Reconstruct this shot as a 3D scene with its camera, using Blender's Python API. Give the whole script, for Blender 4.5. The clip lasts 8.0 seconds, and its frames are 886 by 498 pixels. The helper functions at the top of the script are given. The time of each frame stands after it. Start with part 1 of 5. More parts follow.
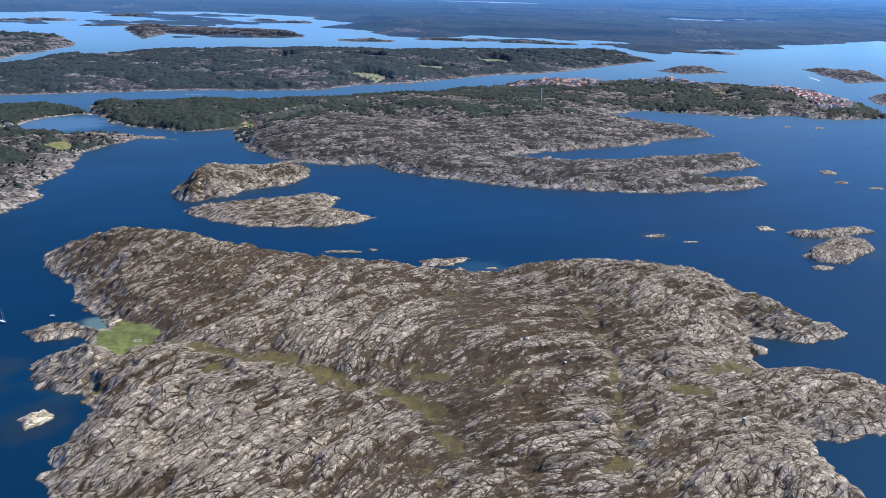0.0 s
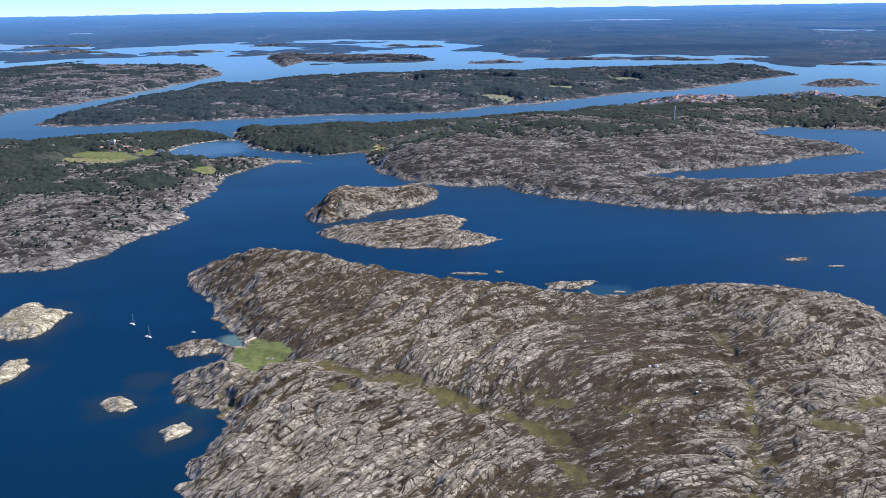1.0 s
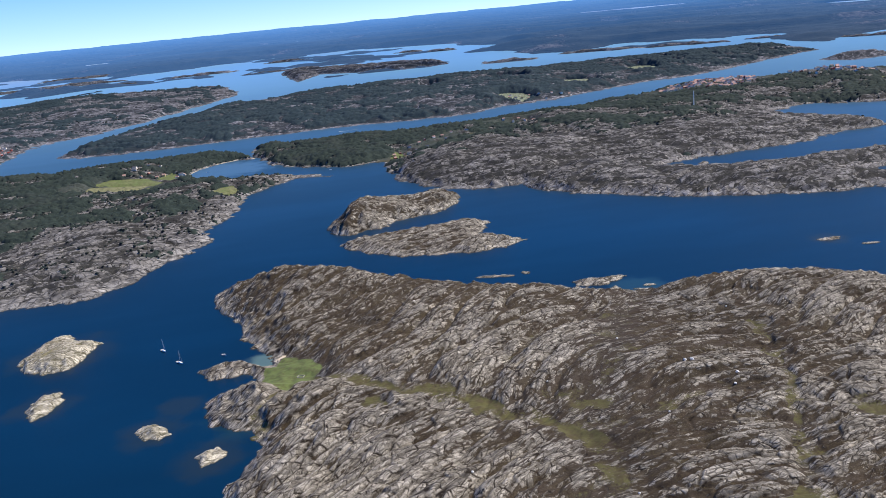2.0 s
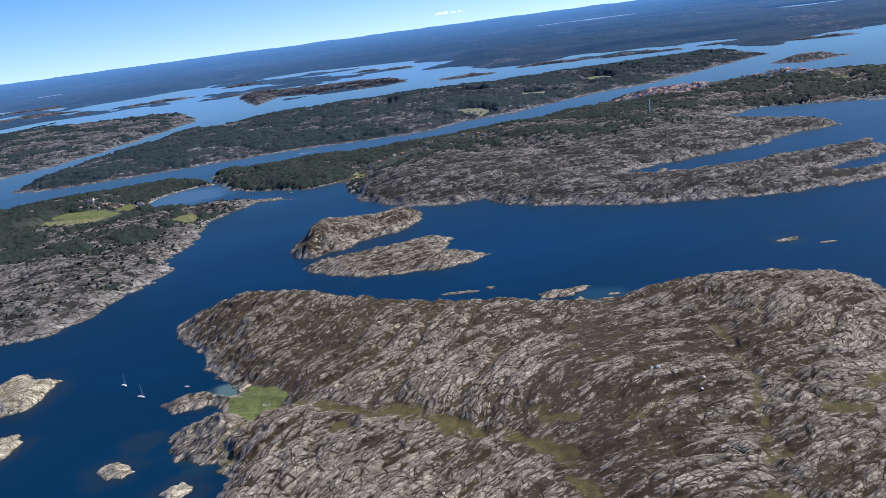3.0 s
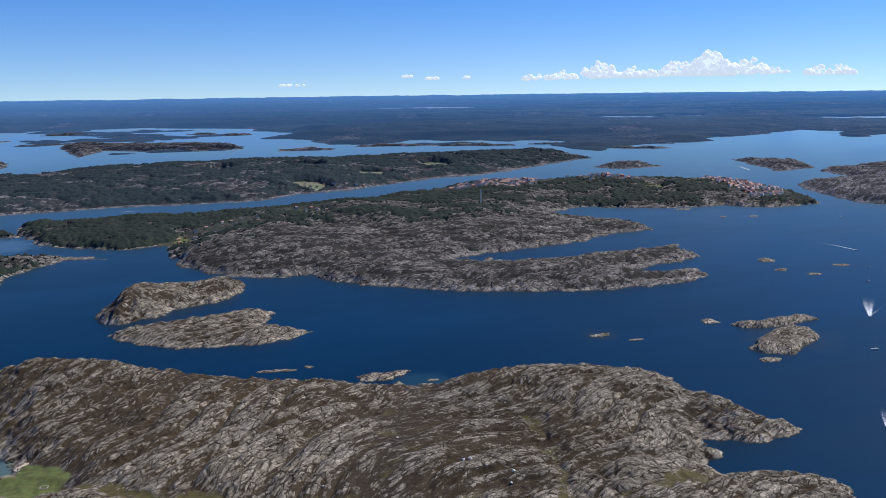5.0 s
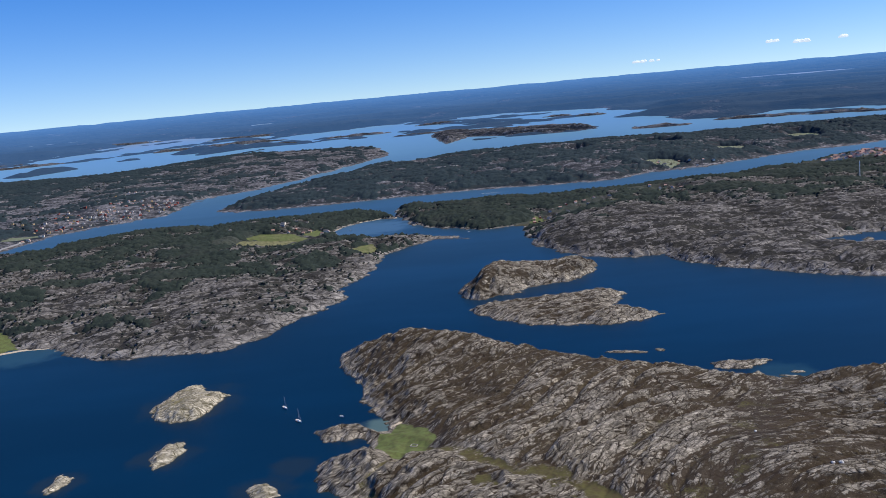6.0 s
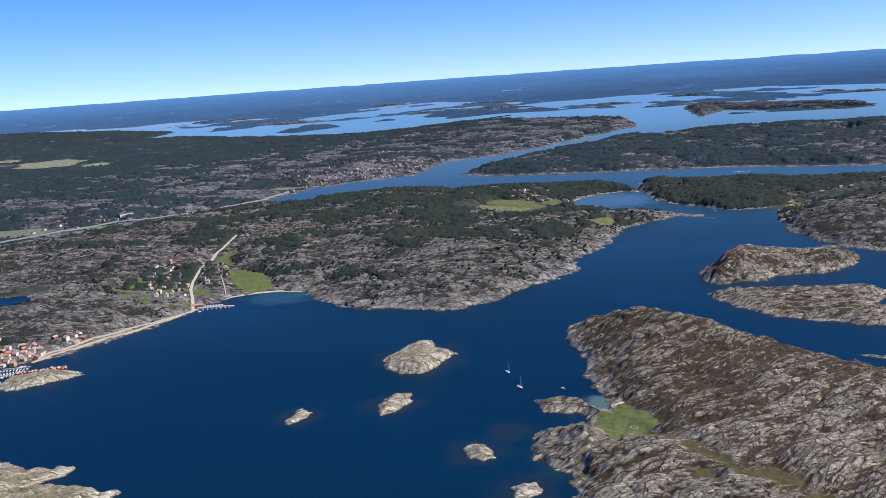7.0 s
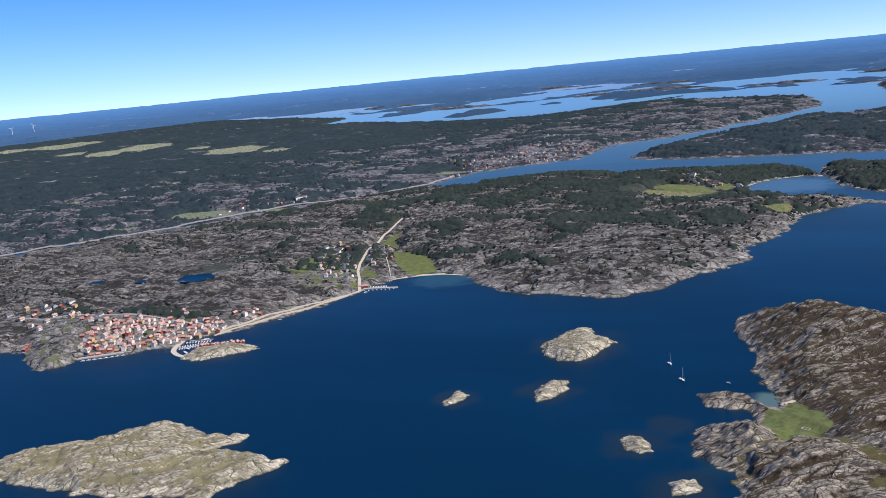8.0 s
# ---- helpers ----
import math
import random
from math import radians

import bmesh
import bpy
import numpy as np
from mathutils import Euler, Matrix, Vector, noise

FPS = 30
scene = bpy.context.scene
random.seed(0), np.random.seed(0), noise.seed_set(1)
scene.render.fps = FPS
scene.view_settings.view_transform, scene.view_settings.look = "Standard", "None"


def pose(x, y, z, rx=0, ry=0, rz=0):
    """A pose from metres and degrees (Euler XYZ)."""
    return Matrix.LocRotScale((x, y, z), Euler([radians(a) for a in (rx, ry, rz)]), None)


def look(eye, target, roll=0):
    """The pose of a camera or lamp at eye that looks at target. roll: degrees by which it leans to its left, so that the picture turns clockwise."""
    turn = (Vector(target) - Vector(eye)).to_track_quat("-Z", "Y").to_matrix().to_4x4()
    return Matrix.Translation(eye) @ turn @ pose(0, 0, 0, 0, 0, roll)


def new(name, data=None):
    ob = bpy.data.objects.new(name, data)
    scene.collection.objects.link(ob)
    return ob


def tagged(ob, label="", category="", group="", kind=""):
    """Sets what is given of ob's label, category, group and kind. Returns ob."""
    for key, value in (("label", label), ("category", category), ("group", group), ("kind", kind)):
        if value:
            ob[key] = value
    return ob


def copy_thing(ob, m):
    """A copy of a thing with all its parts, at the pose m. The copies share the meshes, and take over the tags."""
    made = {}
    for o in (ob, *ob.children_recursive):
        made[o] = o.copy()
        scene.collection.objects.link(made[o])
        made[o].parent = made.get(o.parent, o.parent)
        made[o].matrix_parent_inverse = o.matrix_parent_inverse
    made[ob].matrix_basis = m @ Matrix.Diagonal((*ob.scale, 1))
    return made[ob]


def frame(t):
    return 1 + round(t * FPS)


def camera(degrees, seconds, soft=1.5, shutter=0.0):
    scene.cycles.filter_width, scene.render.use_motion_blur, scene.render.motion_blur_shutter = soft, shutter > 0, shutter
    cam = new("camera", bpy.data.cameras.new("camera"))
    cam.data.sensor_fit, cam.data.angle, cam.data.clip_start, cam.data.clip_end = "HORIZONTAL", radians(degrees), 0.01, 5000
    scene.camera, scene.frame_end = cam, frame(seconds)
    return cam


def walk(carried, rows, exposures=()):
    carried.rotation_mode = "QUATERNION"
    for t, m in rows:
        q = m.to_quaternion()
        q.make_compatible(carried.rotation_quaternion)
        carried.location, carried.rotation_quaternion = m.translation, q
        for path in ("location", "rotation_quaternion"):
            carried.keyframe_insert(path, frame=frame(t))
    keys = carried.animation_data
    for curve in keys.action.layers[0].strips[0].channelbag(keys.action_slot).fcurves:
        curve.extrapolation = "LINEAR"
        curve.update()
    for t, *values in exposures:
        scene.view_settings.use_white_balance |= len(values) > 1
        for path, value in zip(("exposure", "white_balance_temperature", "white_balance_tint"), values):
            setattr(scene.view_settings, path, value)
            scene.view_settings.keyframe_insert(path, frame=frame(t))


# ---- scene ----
cam = camera(55.7, 8.0, soft=0.5)
PATH = [
    (0.0, pose(0.0, 0.0, 350.0, 72.25, -1.37, -0.00)),
    (0.5, pose(2.7, 1.9, 350.6, 73.09, -1.61, 5.40)),
    (1.0, pose(4.5, 4.9, 351.5, 73.58, 0.91, 8.54)),
    (1.5, pose(5.7, 10.5, 352.5, 73.31, 3.50, 8.70)),
    (2.8, pose(11.3, 20.5, 352.1, 74.80, 7.56, 8.86)),
    (3.0, pose(12.3, 22.0, 352.1, 74.59, 7.29, 6.33)),
    (3.5, pose(13.6, 26.2, 351.6, 73.06, 5.26, -2.36)),
    (4.0, pose(14.8, 31.6, 352.1, 73.75, 2.29, -8.62)),
    (4.2, pose(15.6, 33.3, 352.3, 75.04, 1.64, -9.28)),
    (5.3, pose(21.3, 41.0, 351.4, 79.61, 1.03, 1.66)),
    (5.5, pose(22.1, 42.7, 351.4, 79.58, 1.99, 6.71)),
    (6.0, pose(22.7, 47.7, 351.2, 78.89, 5.16, 19.51)),
    (6.5, pose(22.5, 52.3, 351.0, 78.36, 4.66, 28.58)),
    (7.0, pose(23.7, 57.5, 351.4, 78.07, 3.96, 36.31)),
    (7.5, pose(26.2, 61.2, 352.0, 77.84, 4.71, 43.00)),
    (8.0, pose(28.2, 63.7, 352.5, 77.88, 5.47, 47.53)),
]
walk(cam, PATH, exposures=[(0.0, 0.56), (1.5, 0.45), (3.0, 0.18), (3.5, 0.18), (4.0, 0.42), (4.2, 0.42), (5.3, -0.33), (5.5, -0.33), (6.0, -0.1), (6.5, 0.08), (8.0, 0.14)])

# ---- sky, sun, exposure ----
SUN_TURN, SUN_RISE = 70.0, 50.0   # degrees right of north, degrees above the sea
world = bpy.data.worlds.new("sky")
scene.world = world
world.use_nodes = True
wn, wl = world.node_tree.nodes, world.node_tree.links
wn.clear()
w_out = wn.new("ShaderNodeOutputWorld")
w_back = wn.new("ShaderNodeBackground")
w_sky = wn.new("ShaderNodeTexSky")
w_sky.sky_type, w_sky.sun_disc = "NISHITA", False
w_sky.sun_elevation, w_sky.sun_rotation = radians(SUN_RISE), radians(SUN_TURN)
w_sky.air_density, w_sky.dust_density, w_sky.ozone_density = 1.0, 0.0, 4.0
w_co = wn.new("ShaderNodeTexCoord")
w_up = wn.new("ShaderNodeVectorMath")
w_up.operation = "ADD"
w_up.inputs[1].default_value = (0, 0, 0.07)   # the sea's horizon dips a little below level
wl.new(w_co.outputs["Generated"], w_up.inputs[0])
wl.new(w_up.outputs[0], w_sky.inputs[0])
w_tone = wn.new("ShaderNodeHueSaturation")
w_tone.inputs["Saturation"].default_value = 1.42   # clear northern air
w_tone.inputs["Hue"].default_value = 0.514
wl.new(w_sky.outputs[0], w_tone.inputs["Color"])
w_clear = wn.new("ShaderNodeVectorMath")
w_clear.operation = "MULTIPLY"
w_clear.inputs[1].default_value = (0.98, 0.955, 1.05)
wl.new(w_tone.outputs[0], w_clear.inputs[0])
wl.new(w_clear.outputs[0], w_back.inputs[0])
w_back.inputs[1].default_value = 0.15
wl.new(w_back.outputs[0], w_out.inputs[0])
lamp = bpy.data.lights.new("sun", "SUN")
lamp.energy, lamp.angle, lamp.color = 5.2, radians(0.53), (1.0, 0.915, 0.78)
sun = new("sun", lamp)
sun.matrix_world = look((0, 0, 900), (-math.sin(radians(SUN_TURN)) * 900 / math.tan(radians(SUN_RISE)),
                                      -math.cos(radians(SUN_TURN)) * 900 / math.tan(radians(SUN_RISE)), 0))

# ---- numbers: noise, outlines, distance ----
PERM = np.random.RandomState(11).permutation(256)
PERM = np.concatenate([PERM, PERM])
COSES, SINES = np.cos(np.arange(256) * math.tau / 256), np.sin(np.arange(256) * math.tau / 256)


def perlin(x, y, seed=0):
    """Gradient noise, about -1 to 1."""
    xi, yi = np.floor(x).astype(np.int64), np.floor(y).astype(np.int64)
    fx, fy = x - xi, y - yi
    u, v = fx * fx * fx * (fx * (fx * 6 - 15) + 10), fy * fy * fy * (fy * (fy * 6 - 15) + 10)

    def corner(i, j):
        h = PERM[PERM[(xi + i + seed * 57) & 255] + ((yi + j + seed * 23) & 255)]
        return COSES[h] * (fx - i) + SINES[h] * (fy - j)

    a, b = corner(0, 0), corner(1, 0)
    c, d = corner(0, 1), corner(1, 1)
    return 1.5 * ((a + (b - a) * u) * (1 - v) + (c + (d - c) * u) * v)


def cells(x, y, seed=0):
    """Cellular noise: nearest and next distance, a number for each cell, and the place within it."""
    xi, yi = np.floor(x).astype(np.int64), np.floor(y).astype(np.int64)
    f1, f2 = np.full(x.shape, 9.0), np.full(x.shape, 9.0)
    own, ox, oy = np.zeros(x.shape), np.zeros(x.shape), np.zeros(x.shape)
    for i in (-1, 0, 1):
        for j in (-1, 0, 1):
            h = PERM[PERM[(xi + i + seed * 57) & 255] + ((yi + j + seed * 23) & 255)]
            k = PERM[h + 91]
            dx, dy = x - xi - i - 0.1 - 0.8 * h / 255, y - yi - j - 0.1 - 0.8 * k / 255
            d = np.hypot(dx, dy)
            first = d < f1
            f2 = np.where(first, f1, np.minimum(f2, d))
            own, ox, oy = np.where(first, PERM[k + 17] / 255, own), np.where(first, dx, ox), np.where(first, dy, oy)
            f1 = np.where(first, d, f1)
    return f1, f2, own, ox, oy


def smooth(e0, e1, x):
    t = np.clip((x - e0) / (e1 - e0), 0, 1)
    return t * t * (3 - 2 * t)


def inside_by(x, y, outline):
    """How far inside a closed outline each point lies; negative outside."""
    p = np.array(outline, float)
    near, odd = np.full(x.shape, 1e18), np.zeros(x.shape, bool)
    for (ax, ay), (bx, by) in zip(p, np.roll(p, -1, 0)):
        ex, ey = bx - ax, by - ay
        t = np.clip(((x - ax) * ex + (y - ay) * ey) / (ex * ex + ey * ey + 1e-9), 0, 1)
        near = np.minimum(near, (x - ax - t * ex) ** 2 + (y - ay - t * ey) ** 2)
        if ey:
            odd ^= ((ay > y) != (by > y)) & (x < ax + (y - ay) * ex / ey)
    return np.where(odd, 1, -1) * np.sqrt(near)


def from_line(x, y, line):
    """How far from an open line each point lies."""
    p, near = np.array(line, float), np.full(x.shape, 1e18)
    for (ax, ay), (bx, by) in zip(p[:-1], p[1:]):
        ex, ey = bx - ax, by - ay
        t = np.clip(((x - ax) * ex + (y - ay) * ey) / (ex * ex + ey * ey + 1e-9), 0, 1)
        near = np.minimum(near, (x - ax - t * ex) ** 2 + (y - ay - t * ey) ** 2)
    return np.sqrt(near)


# The view reaches farther than 5 km: past TRUE metres the country closes up towards REACH, in true perspective.
EYE, TRUE, REACH = np.array((13.0, 30.0, 351.0)), 3400.0, 4900.0


def far(v):
    v = np.asarray(v, float)
    d = np.hypot(v[..., 0] - EYE[0], v[..., 1] - EYE[1])
    past = np.maximum(d - TRUE, 0)
    k = np.where(past > 0, (TRUE + past / (1 + past / (REACH - TRUE))) / np.maximum(d, 1), 1.0)
    return EYE + (v - EYE) * k[..., None]


# ---- meshes and tags ----
def mesh_of(name, verts, faces, material, soft=True, **values):
    """One mesh from arrays of corners and of equal-sided faces, with named values at its corners."""
    verts, faces = np.asarray(verts, np.float32), np.asarray(faces, np.int32)
    me = bpy.data.meshes.new(name)
    n = faces.shape[1]
    me.vertices.add(len(verts))
    me.vertices.foreach_set("co", verts.ravel())
    me.loops.add(faces.size)
    me.loops.foreach_set("vertex_index", faces.ravel())
    me.polygons.add(len(faces))
    me.polygons.foreach_set("loop_start", np.arange(0, faces.size, n, dtype=np.int32))
    me.polygons.foreach_set("use_smooth", np.full(len(faces), soft))
    me.update(calc_edges=True)
    me.validate()
    for key, value in values.items():
        me.attributes.new(key, "FLOAT", "POINT").data.foreach_set("value", np.asarray(value, np.float32))
    if material:
        me.materials.append(material)
    return me


def part(name, bm, material, parent, label=""):
    me = bpy.data.meshes.new(name)
    bm.to_mesh(me)
    bm.free()
    me.materials.append(material)
    ob = new(name, me)
    ob.parent = parent
    return tagged(ob, label)


def box(bm, x, y, z, sx, sy, sz, turn=0.0, taper=1.0):
    """A box round x, y standing on z; taper narrows its top."""
    c, s, vs = math.cos(turn), math.sin(turn), []
    for k, f in ((0, 1.0), (1, taper)):
        for i, j in ((-1, -1), (1, -1), (1, 1), (-1, 1)):
            px, py = i * sx / 2 * f, j * sy / 2 * f
            vs.append(bm.verts.new((x + c * px - s * py, y + s * px + c * py, z + k * sz)))
    for q in ((3, 2, 1, 0), (4, 5, 6, 7), (0, 1, 5, 4), (1, 2, 6, 5), (2, 3, 7, 6), (3, 0, 4, 7)):
        bm.faces.new([vs[i] for i in q])
    return vs


# ---- materials ----
class Nodes:
    def __init__(self, name):
        self.mat = bpy.data.materials.new(name)
        self.mat.use_nodes = True
        self.tree = self.mat.node_tree
        self.bsdf = self.tree.nodes["Principled BSDF"]
        self.where = self.add("ShaderNodeTexCoord").outputs["Object"]

    def add(self, kind):
        return self.tree.nodes.new(kind)

    def link(self, a, b):
        self.tree.links.new(a, b)

    def noise(self, size, detail=4.0, rough=0.55, stretch=None, turn=0.0):
        """Noise whose lumps are about that many metres across."""
        n = self.add("ShaderNodeTexNoise")
        n.inputs["Scale"].default_value = 1.0 / size
        n.inputs["Detail"].default_value, n.inputs["Roughness"].default_value = detail, rough
        src = self.where
        if stretch:
            m = self.add("ShaderNodeMapping")
            m.inputs["Scale"].default_value = stretch
            r = self.add("ShaderNodeVectorRotate")
            r.rotation_type = "Z_AXIS"
            r.inputs["Angle"].default_value = radians(turn)
            self.link(src, r.inputs["Vector"])
            self.link(r.outputs[0], m.inputs[0])
            src = m.outputs[0]
        self.link(src, n.inputs["Vector"])
        return n.outputs["Fac"]

    def value(self, name):
        a = self.add("ShaderNodeAttribute")
        a.attribute_name = name
        return a.outputs["Fac"]

    def math(self, kind, a, b=0.0, c=None):
        n = self.add("ShaderNodeMath")
        n.operation = kind
        for i, v in enumerate((a, b) if c is None else (a, b, c)):
            if isinstance(v, (int, float)):
                n.inputs[i].default_value = v
            else:
                self.link(v, n.inputs[i])
        return n.outputs[0]

    def ramp(self, fac, lo, hi):
        n = self.add("ShaderNodeMapRange")
        n.interpolation_type = "SMOOTHSTEP"
        n.inputs["From Min"].default_value, n.inputs["From Max"].default_value = lo, hi
        self.link(fac, n.inputs["Value"])
        return n.outputs[0]

    def mix(self, fac, a, b):
        n = self.add("ShaderNodeMix")
        n.data_type = "RGBA"
        for i, v in ((0, fac), (6, a), (7, b)):
            if isinstance(v, (int, float)):
                n.inputs[i].default_value = v
            elif isinstance(v, tuple):
                n.inputs[i].default_value = (*v, 1.0)
            else:
                self.link(v, n.inputs[i])
        return n.outputs[2]

    def bump(self, fac, metres, strength=1.0, under=None):
        n = self.add("ShaderNodeBump")
        n.inputs["Distance"].default_value, n.inputs["Strength"].default_value = metres, strength
        self.link(fac, n.inputs["Height"])
        if under:
            self.link(under, n.inputs["Normal"])
        return n.outputs[0]

    def done(self, colour, rough=0.8, normal=None, metal=0.0, gloss=0.3):
        b = self.bsdf
        if isinstance(colour, tuple):
            b.inputs["Base Color"].default_value = (*colour, 1.0)
        else:
            self.link(colour, b.inputs["Base Color"])
        b.inputs["Roughness"].default_value, b.inputs["Metallic"].default_value = rough, metal
        b.inputs["Specular IOR Level"].default_value = gloss
        if normal:
            self.link(normal, b.inputs["Normal"])
        return self.mat


def rock_material(name, pale, dull, heath, grass, grain=1.0, crack=1.0, wood=(0.03, 0.04, 0.018), turf=(0.12, 0.15, 0.048), hay=(0.215, 0.205, 0.1)):
    """Ice-worn granite, jointed along its ridges, with heath in the hollows, grass on the low ground and a washed shore."""
    n = Nodes(name)
    lay = n.add("ShaderNodeCombineXYZ")   # along and across the ridges
    n.link(n.value("along"), lay.inputs[0])
    n.link(n.value("across"), lay.inputs[1])

    def banded(size, stretch, detail=4.0, rough=0.6, shift=0.0):
        m = n.add("ShaderNodeMapping")
        m.inputs["Scale"].default_value = (1 / (size * stretch), 1 / size, 1.0)
        m.inputs["Location"].default_value = (shift, shift * 0.7, 0)
        t = n.add("ShaderNodeTexNoise")
        t.inputs["Scale"].default_value, t.inputs["Detail"].default_value, t.inputs["Roughness"].default_value = 1.0, detail, rough
        n.link(lay.outputs[0], m.inputs[0])
        n.link(m.outputs[0], t.inputs["Vector"])
        return t.outputs["Fac"]

    blot = n.noise(17 * grain, 5, 0.6)
    streak = banded(3.4 * grain, 2.6, 4, 0.6)
    speck = n.noise(1.3 * grain, 4, 0.75)
    tuft = n.noise(2.4 * grain, 4, 0.75)
    chip = banded(1.5 * grain, 3.2, 3, 0.7, 4.1)
    stone = n.mix(n.ramp(streak, 0.36, 0.66), dull, pale)
    stone = n.mix(n.math("MULTIPLY", n.ramp(blot, 0.45, 0.68), 0.55), stone, tuple(0.62 * c for c in pale))
    stone = n.mix(n.math("MULTIPLY", n.ramp(speck, 0.54, 0.72), 0.7), stone, tuple(min(1.0, 1.5 * c) for c in pale))
    washed = n.mix(n.ramp(speck, 0.3, 0.7), tuple(0.9 * c for c in pale), tuple(min(1.0, 1.45 * c) for c in pale))
    stone = n.mix(n.math("MULTIPLY", n.ramp(chip, 0.56, 0.72), 0.8), stone, tuple(min(1.0, 1.6 * c) for c in pale))
    stone = n.mix(n.math("MULTIPLY", n.ramp(chip, 0.44, 0.3), 0.75), stone, tuple(0.45 * c for c in dull))
    stone = n.mix(n.value("shore"), stone, washed)
    wob = n.add("ShaderNodeVectorMath")
    wob.operation = "MULTIPLY_ADD"
    wobble = n.add("ShaderNodeTexNoise")
    wobble.inputs["Scale"].default_value, wobble.inputs["Detail"].default_value = 0.09 / grain, 3.0
    n.link(n.where, wobble.inputs["Vector"])
    n.link(wobble.outputs["Color"], wob.inputs[0])
    wob.inputs[1].default_value = (4 * grain, 4 * grain, 0)
    n.link(lay.outputs[0], wob.inputs[2])

    def blocks(size, stretch, wide):
        m = n.add("ShaderNodeMapping")
        m.inputs["Scale"].default_value = (1 / (size * stretch), 1 / size, 1.0)
        n.link(wob.outputs[0], m.inputs[0])
        e, f = n.add("ShaderNodeTexVoronoi"), n.add("ShaderNodeTexVoronoi")
        e.feature, e.voronoi_dimensions, f.voronoi_dimensions = "DISTANCE_TO_EDGE", "2D", "2D"
        for t in (e, f):
            t.inputs["Scale"].default_value = 1.0
            n.link(m.outputs[0], t.inputs["Vector"])
        tone = n.add("ShaderNodeSeparateColor")
        n.link(f.outputs["Color"], tone.inputs[0])
        return n.math("SUBTRACT", 1.0, n.ramp(e.outputs["Distance"], 0.0, wide)), tone.outputs[0]

    open_a, tone_a = blocks(6.5 * grain, 2.8, 0.11)
    open_b, tone_b = blocks(2.7 * grain, 2.2, 0.16)
    stone = n.mix(n.math("MULTIPLY", tone_a, 0.6), stone, tuple(0.5 * c for c in dull))
    stone = n.mix(n.math("MULTIPLY", n.ramp(tone_b, 0.6, 1.0), 0.4), stone, tuple(min(1.0, 1.3 * c) for c in pale))
    patchy = n.ramp(n.noise(8 * grain, 3, 0.65), 0.36, 0.6)
    lines = n.math("MAXIMUM", n.value("gap"), n.math("MAXIMUM", open_a, n.math("MULTIPLY", open_b, 0.7)))
    gap = n.math("MULTIPLY", lines, n.math("MULTIPLY_ADD", patchy, 0.5, 0.5))
    stone = n.mix(n.math("MULTIPLY", gap, 1.0 * crack), stone, tuple(0.3 * c for c in heath))
    h = n.ramp(n.math("ADD", n.value("heath"), n.math("MULTIPLY", n.math("SUBTRACT", n.mix(0.5, n.mix(0.45, tuft, chip), n.mix(0.4, streak, tone_b)), 0.5), 2.6)), 0.4, 0.55)
    moor = n.mix(n.ramp(blot, 0.35, 0.65), heath, tuple(a * 0.7 + b * 0.45 for a, b in zip(heath, grass)))
    moor = n.mix(n.ramp(speck, 0.45, 0.7), tuple(0.6 * c for c in heath), moor)
    col = n.mix(n.math("MULTIPLY", h, 0.93), stone, moor)
    sward = n.mix(n.ramp(n.noise(6 * grain, 5, 0.65), 0.38, 0.62), grass, tuple(a * 0.7 + b * 0.4 for a, b in zip(heath, grass)))
    g = n.ramp(n.math("ADD", n.value("grass"), n.math("MULTIPLY", n.math("SUBTRACT", n.mix(0.4, tuft, blot), 0.5), 1.6)), 0.42, 0.66)
    col = n.mix(g, col, sward)
    shade = n.mix(tuft, tuple(0.6 * c for c in wood), tuple(1.4 * c for c in wood))
    col = n.mix(n.ramp(n.math("ADD", n.value("wood"), n.math("MULTIPLY", n.math("SUBTRACT", tuft, 0.5), 0.9)), 0.4, 0.6), col, shade)
    lawn = n.mix(n.ramp(n.math("ADD", n.math("MULTIPLY", n.value("hay"), 0.5), n.math("MULTIPLY", n.noise(26, 3, 0.5), 0.6)), 0.42, 0.68), turf, hay)
    lawn = n.mix(n.math("MULTIPLY", n.ramp(n.noise(8, 5, 0.75), 0.4, 0.62), 0.85), lawn, (0.085, 0.088, 0.035))
    col = n.mix(n.ramp(n.value("lawn"), 0.35, 0.65), col, lawn)
    col = n.mix(n.value("wet"), col, tuple(0.28 * c for c in dull))
    nor = n.bump(banded(3.6 * grain, 2.8, 4, 0.6, 1.3), 0.6 * grain, 0.35)
    nor = n.bump(n.math("MULTIPLY", n.math("SUBTRACT", n.math("MULTIPLY", tone_a, 0.7), gap), n.math("MULTIPLY_ADD", n.math("MAXIMUM", h, n.math("MAXIMUM", g, n.value("lawn"))), -0.9, 1.0)), 0.8 * grain, 0.85, nor)
    nor = n.bump(n.mix(0.5, speck, chip), 0.4 * grain, 0.55, nor)
    return n.done(col, 0.9, nor, gloss=0.15)


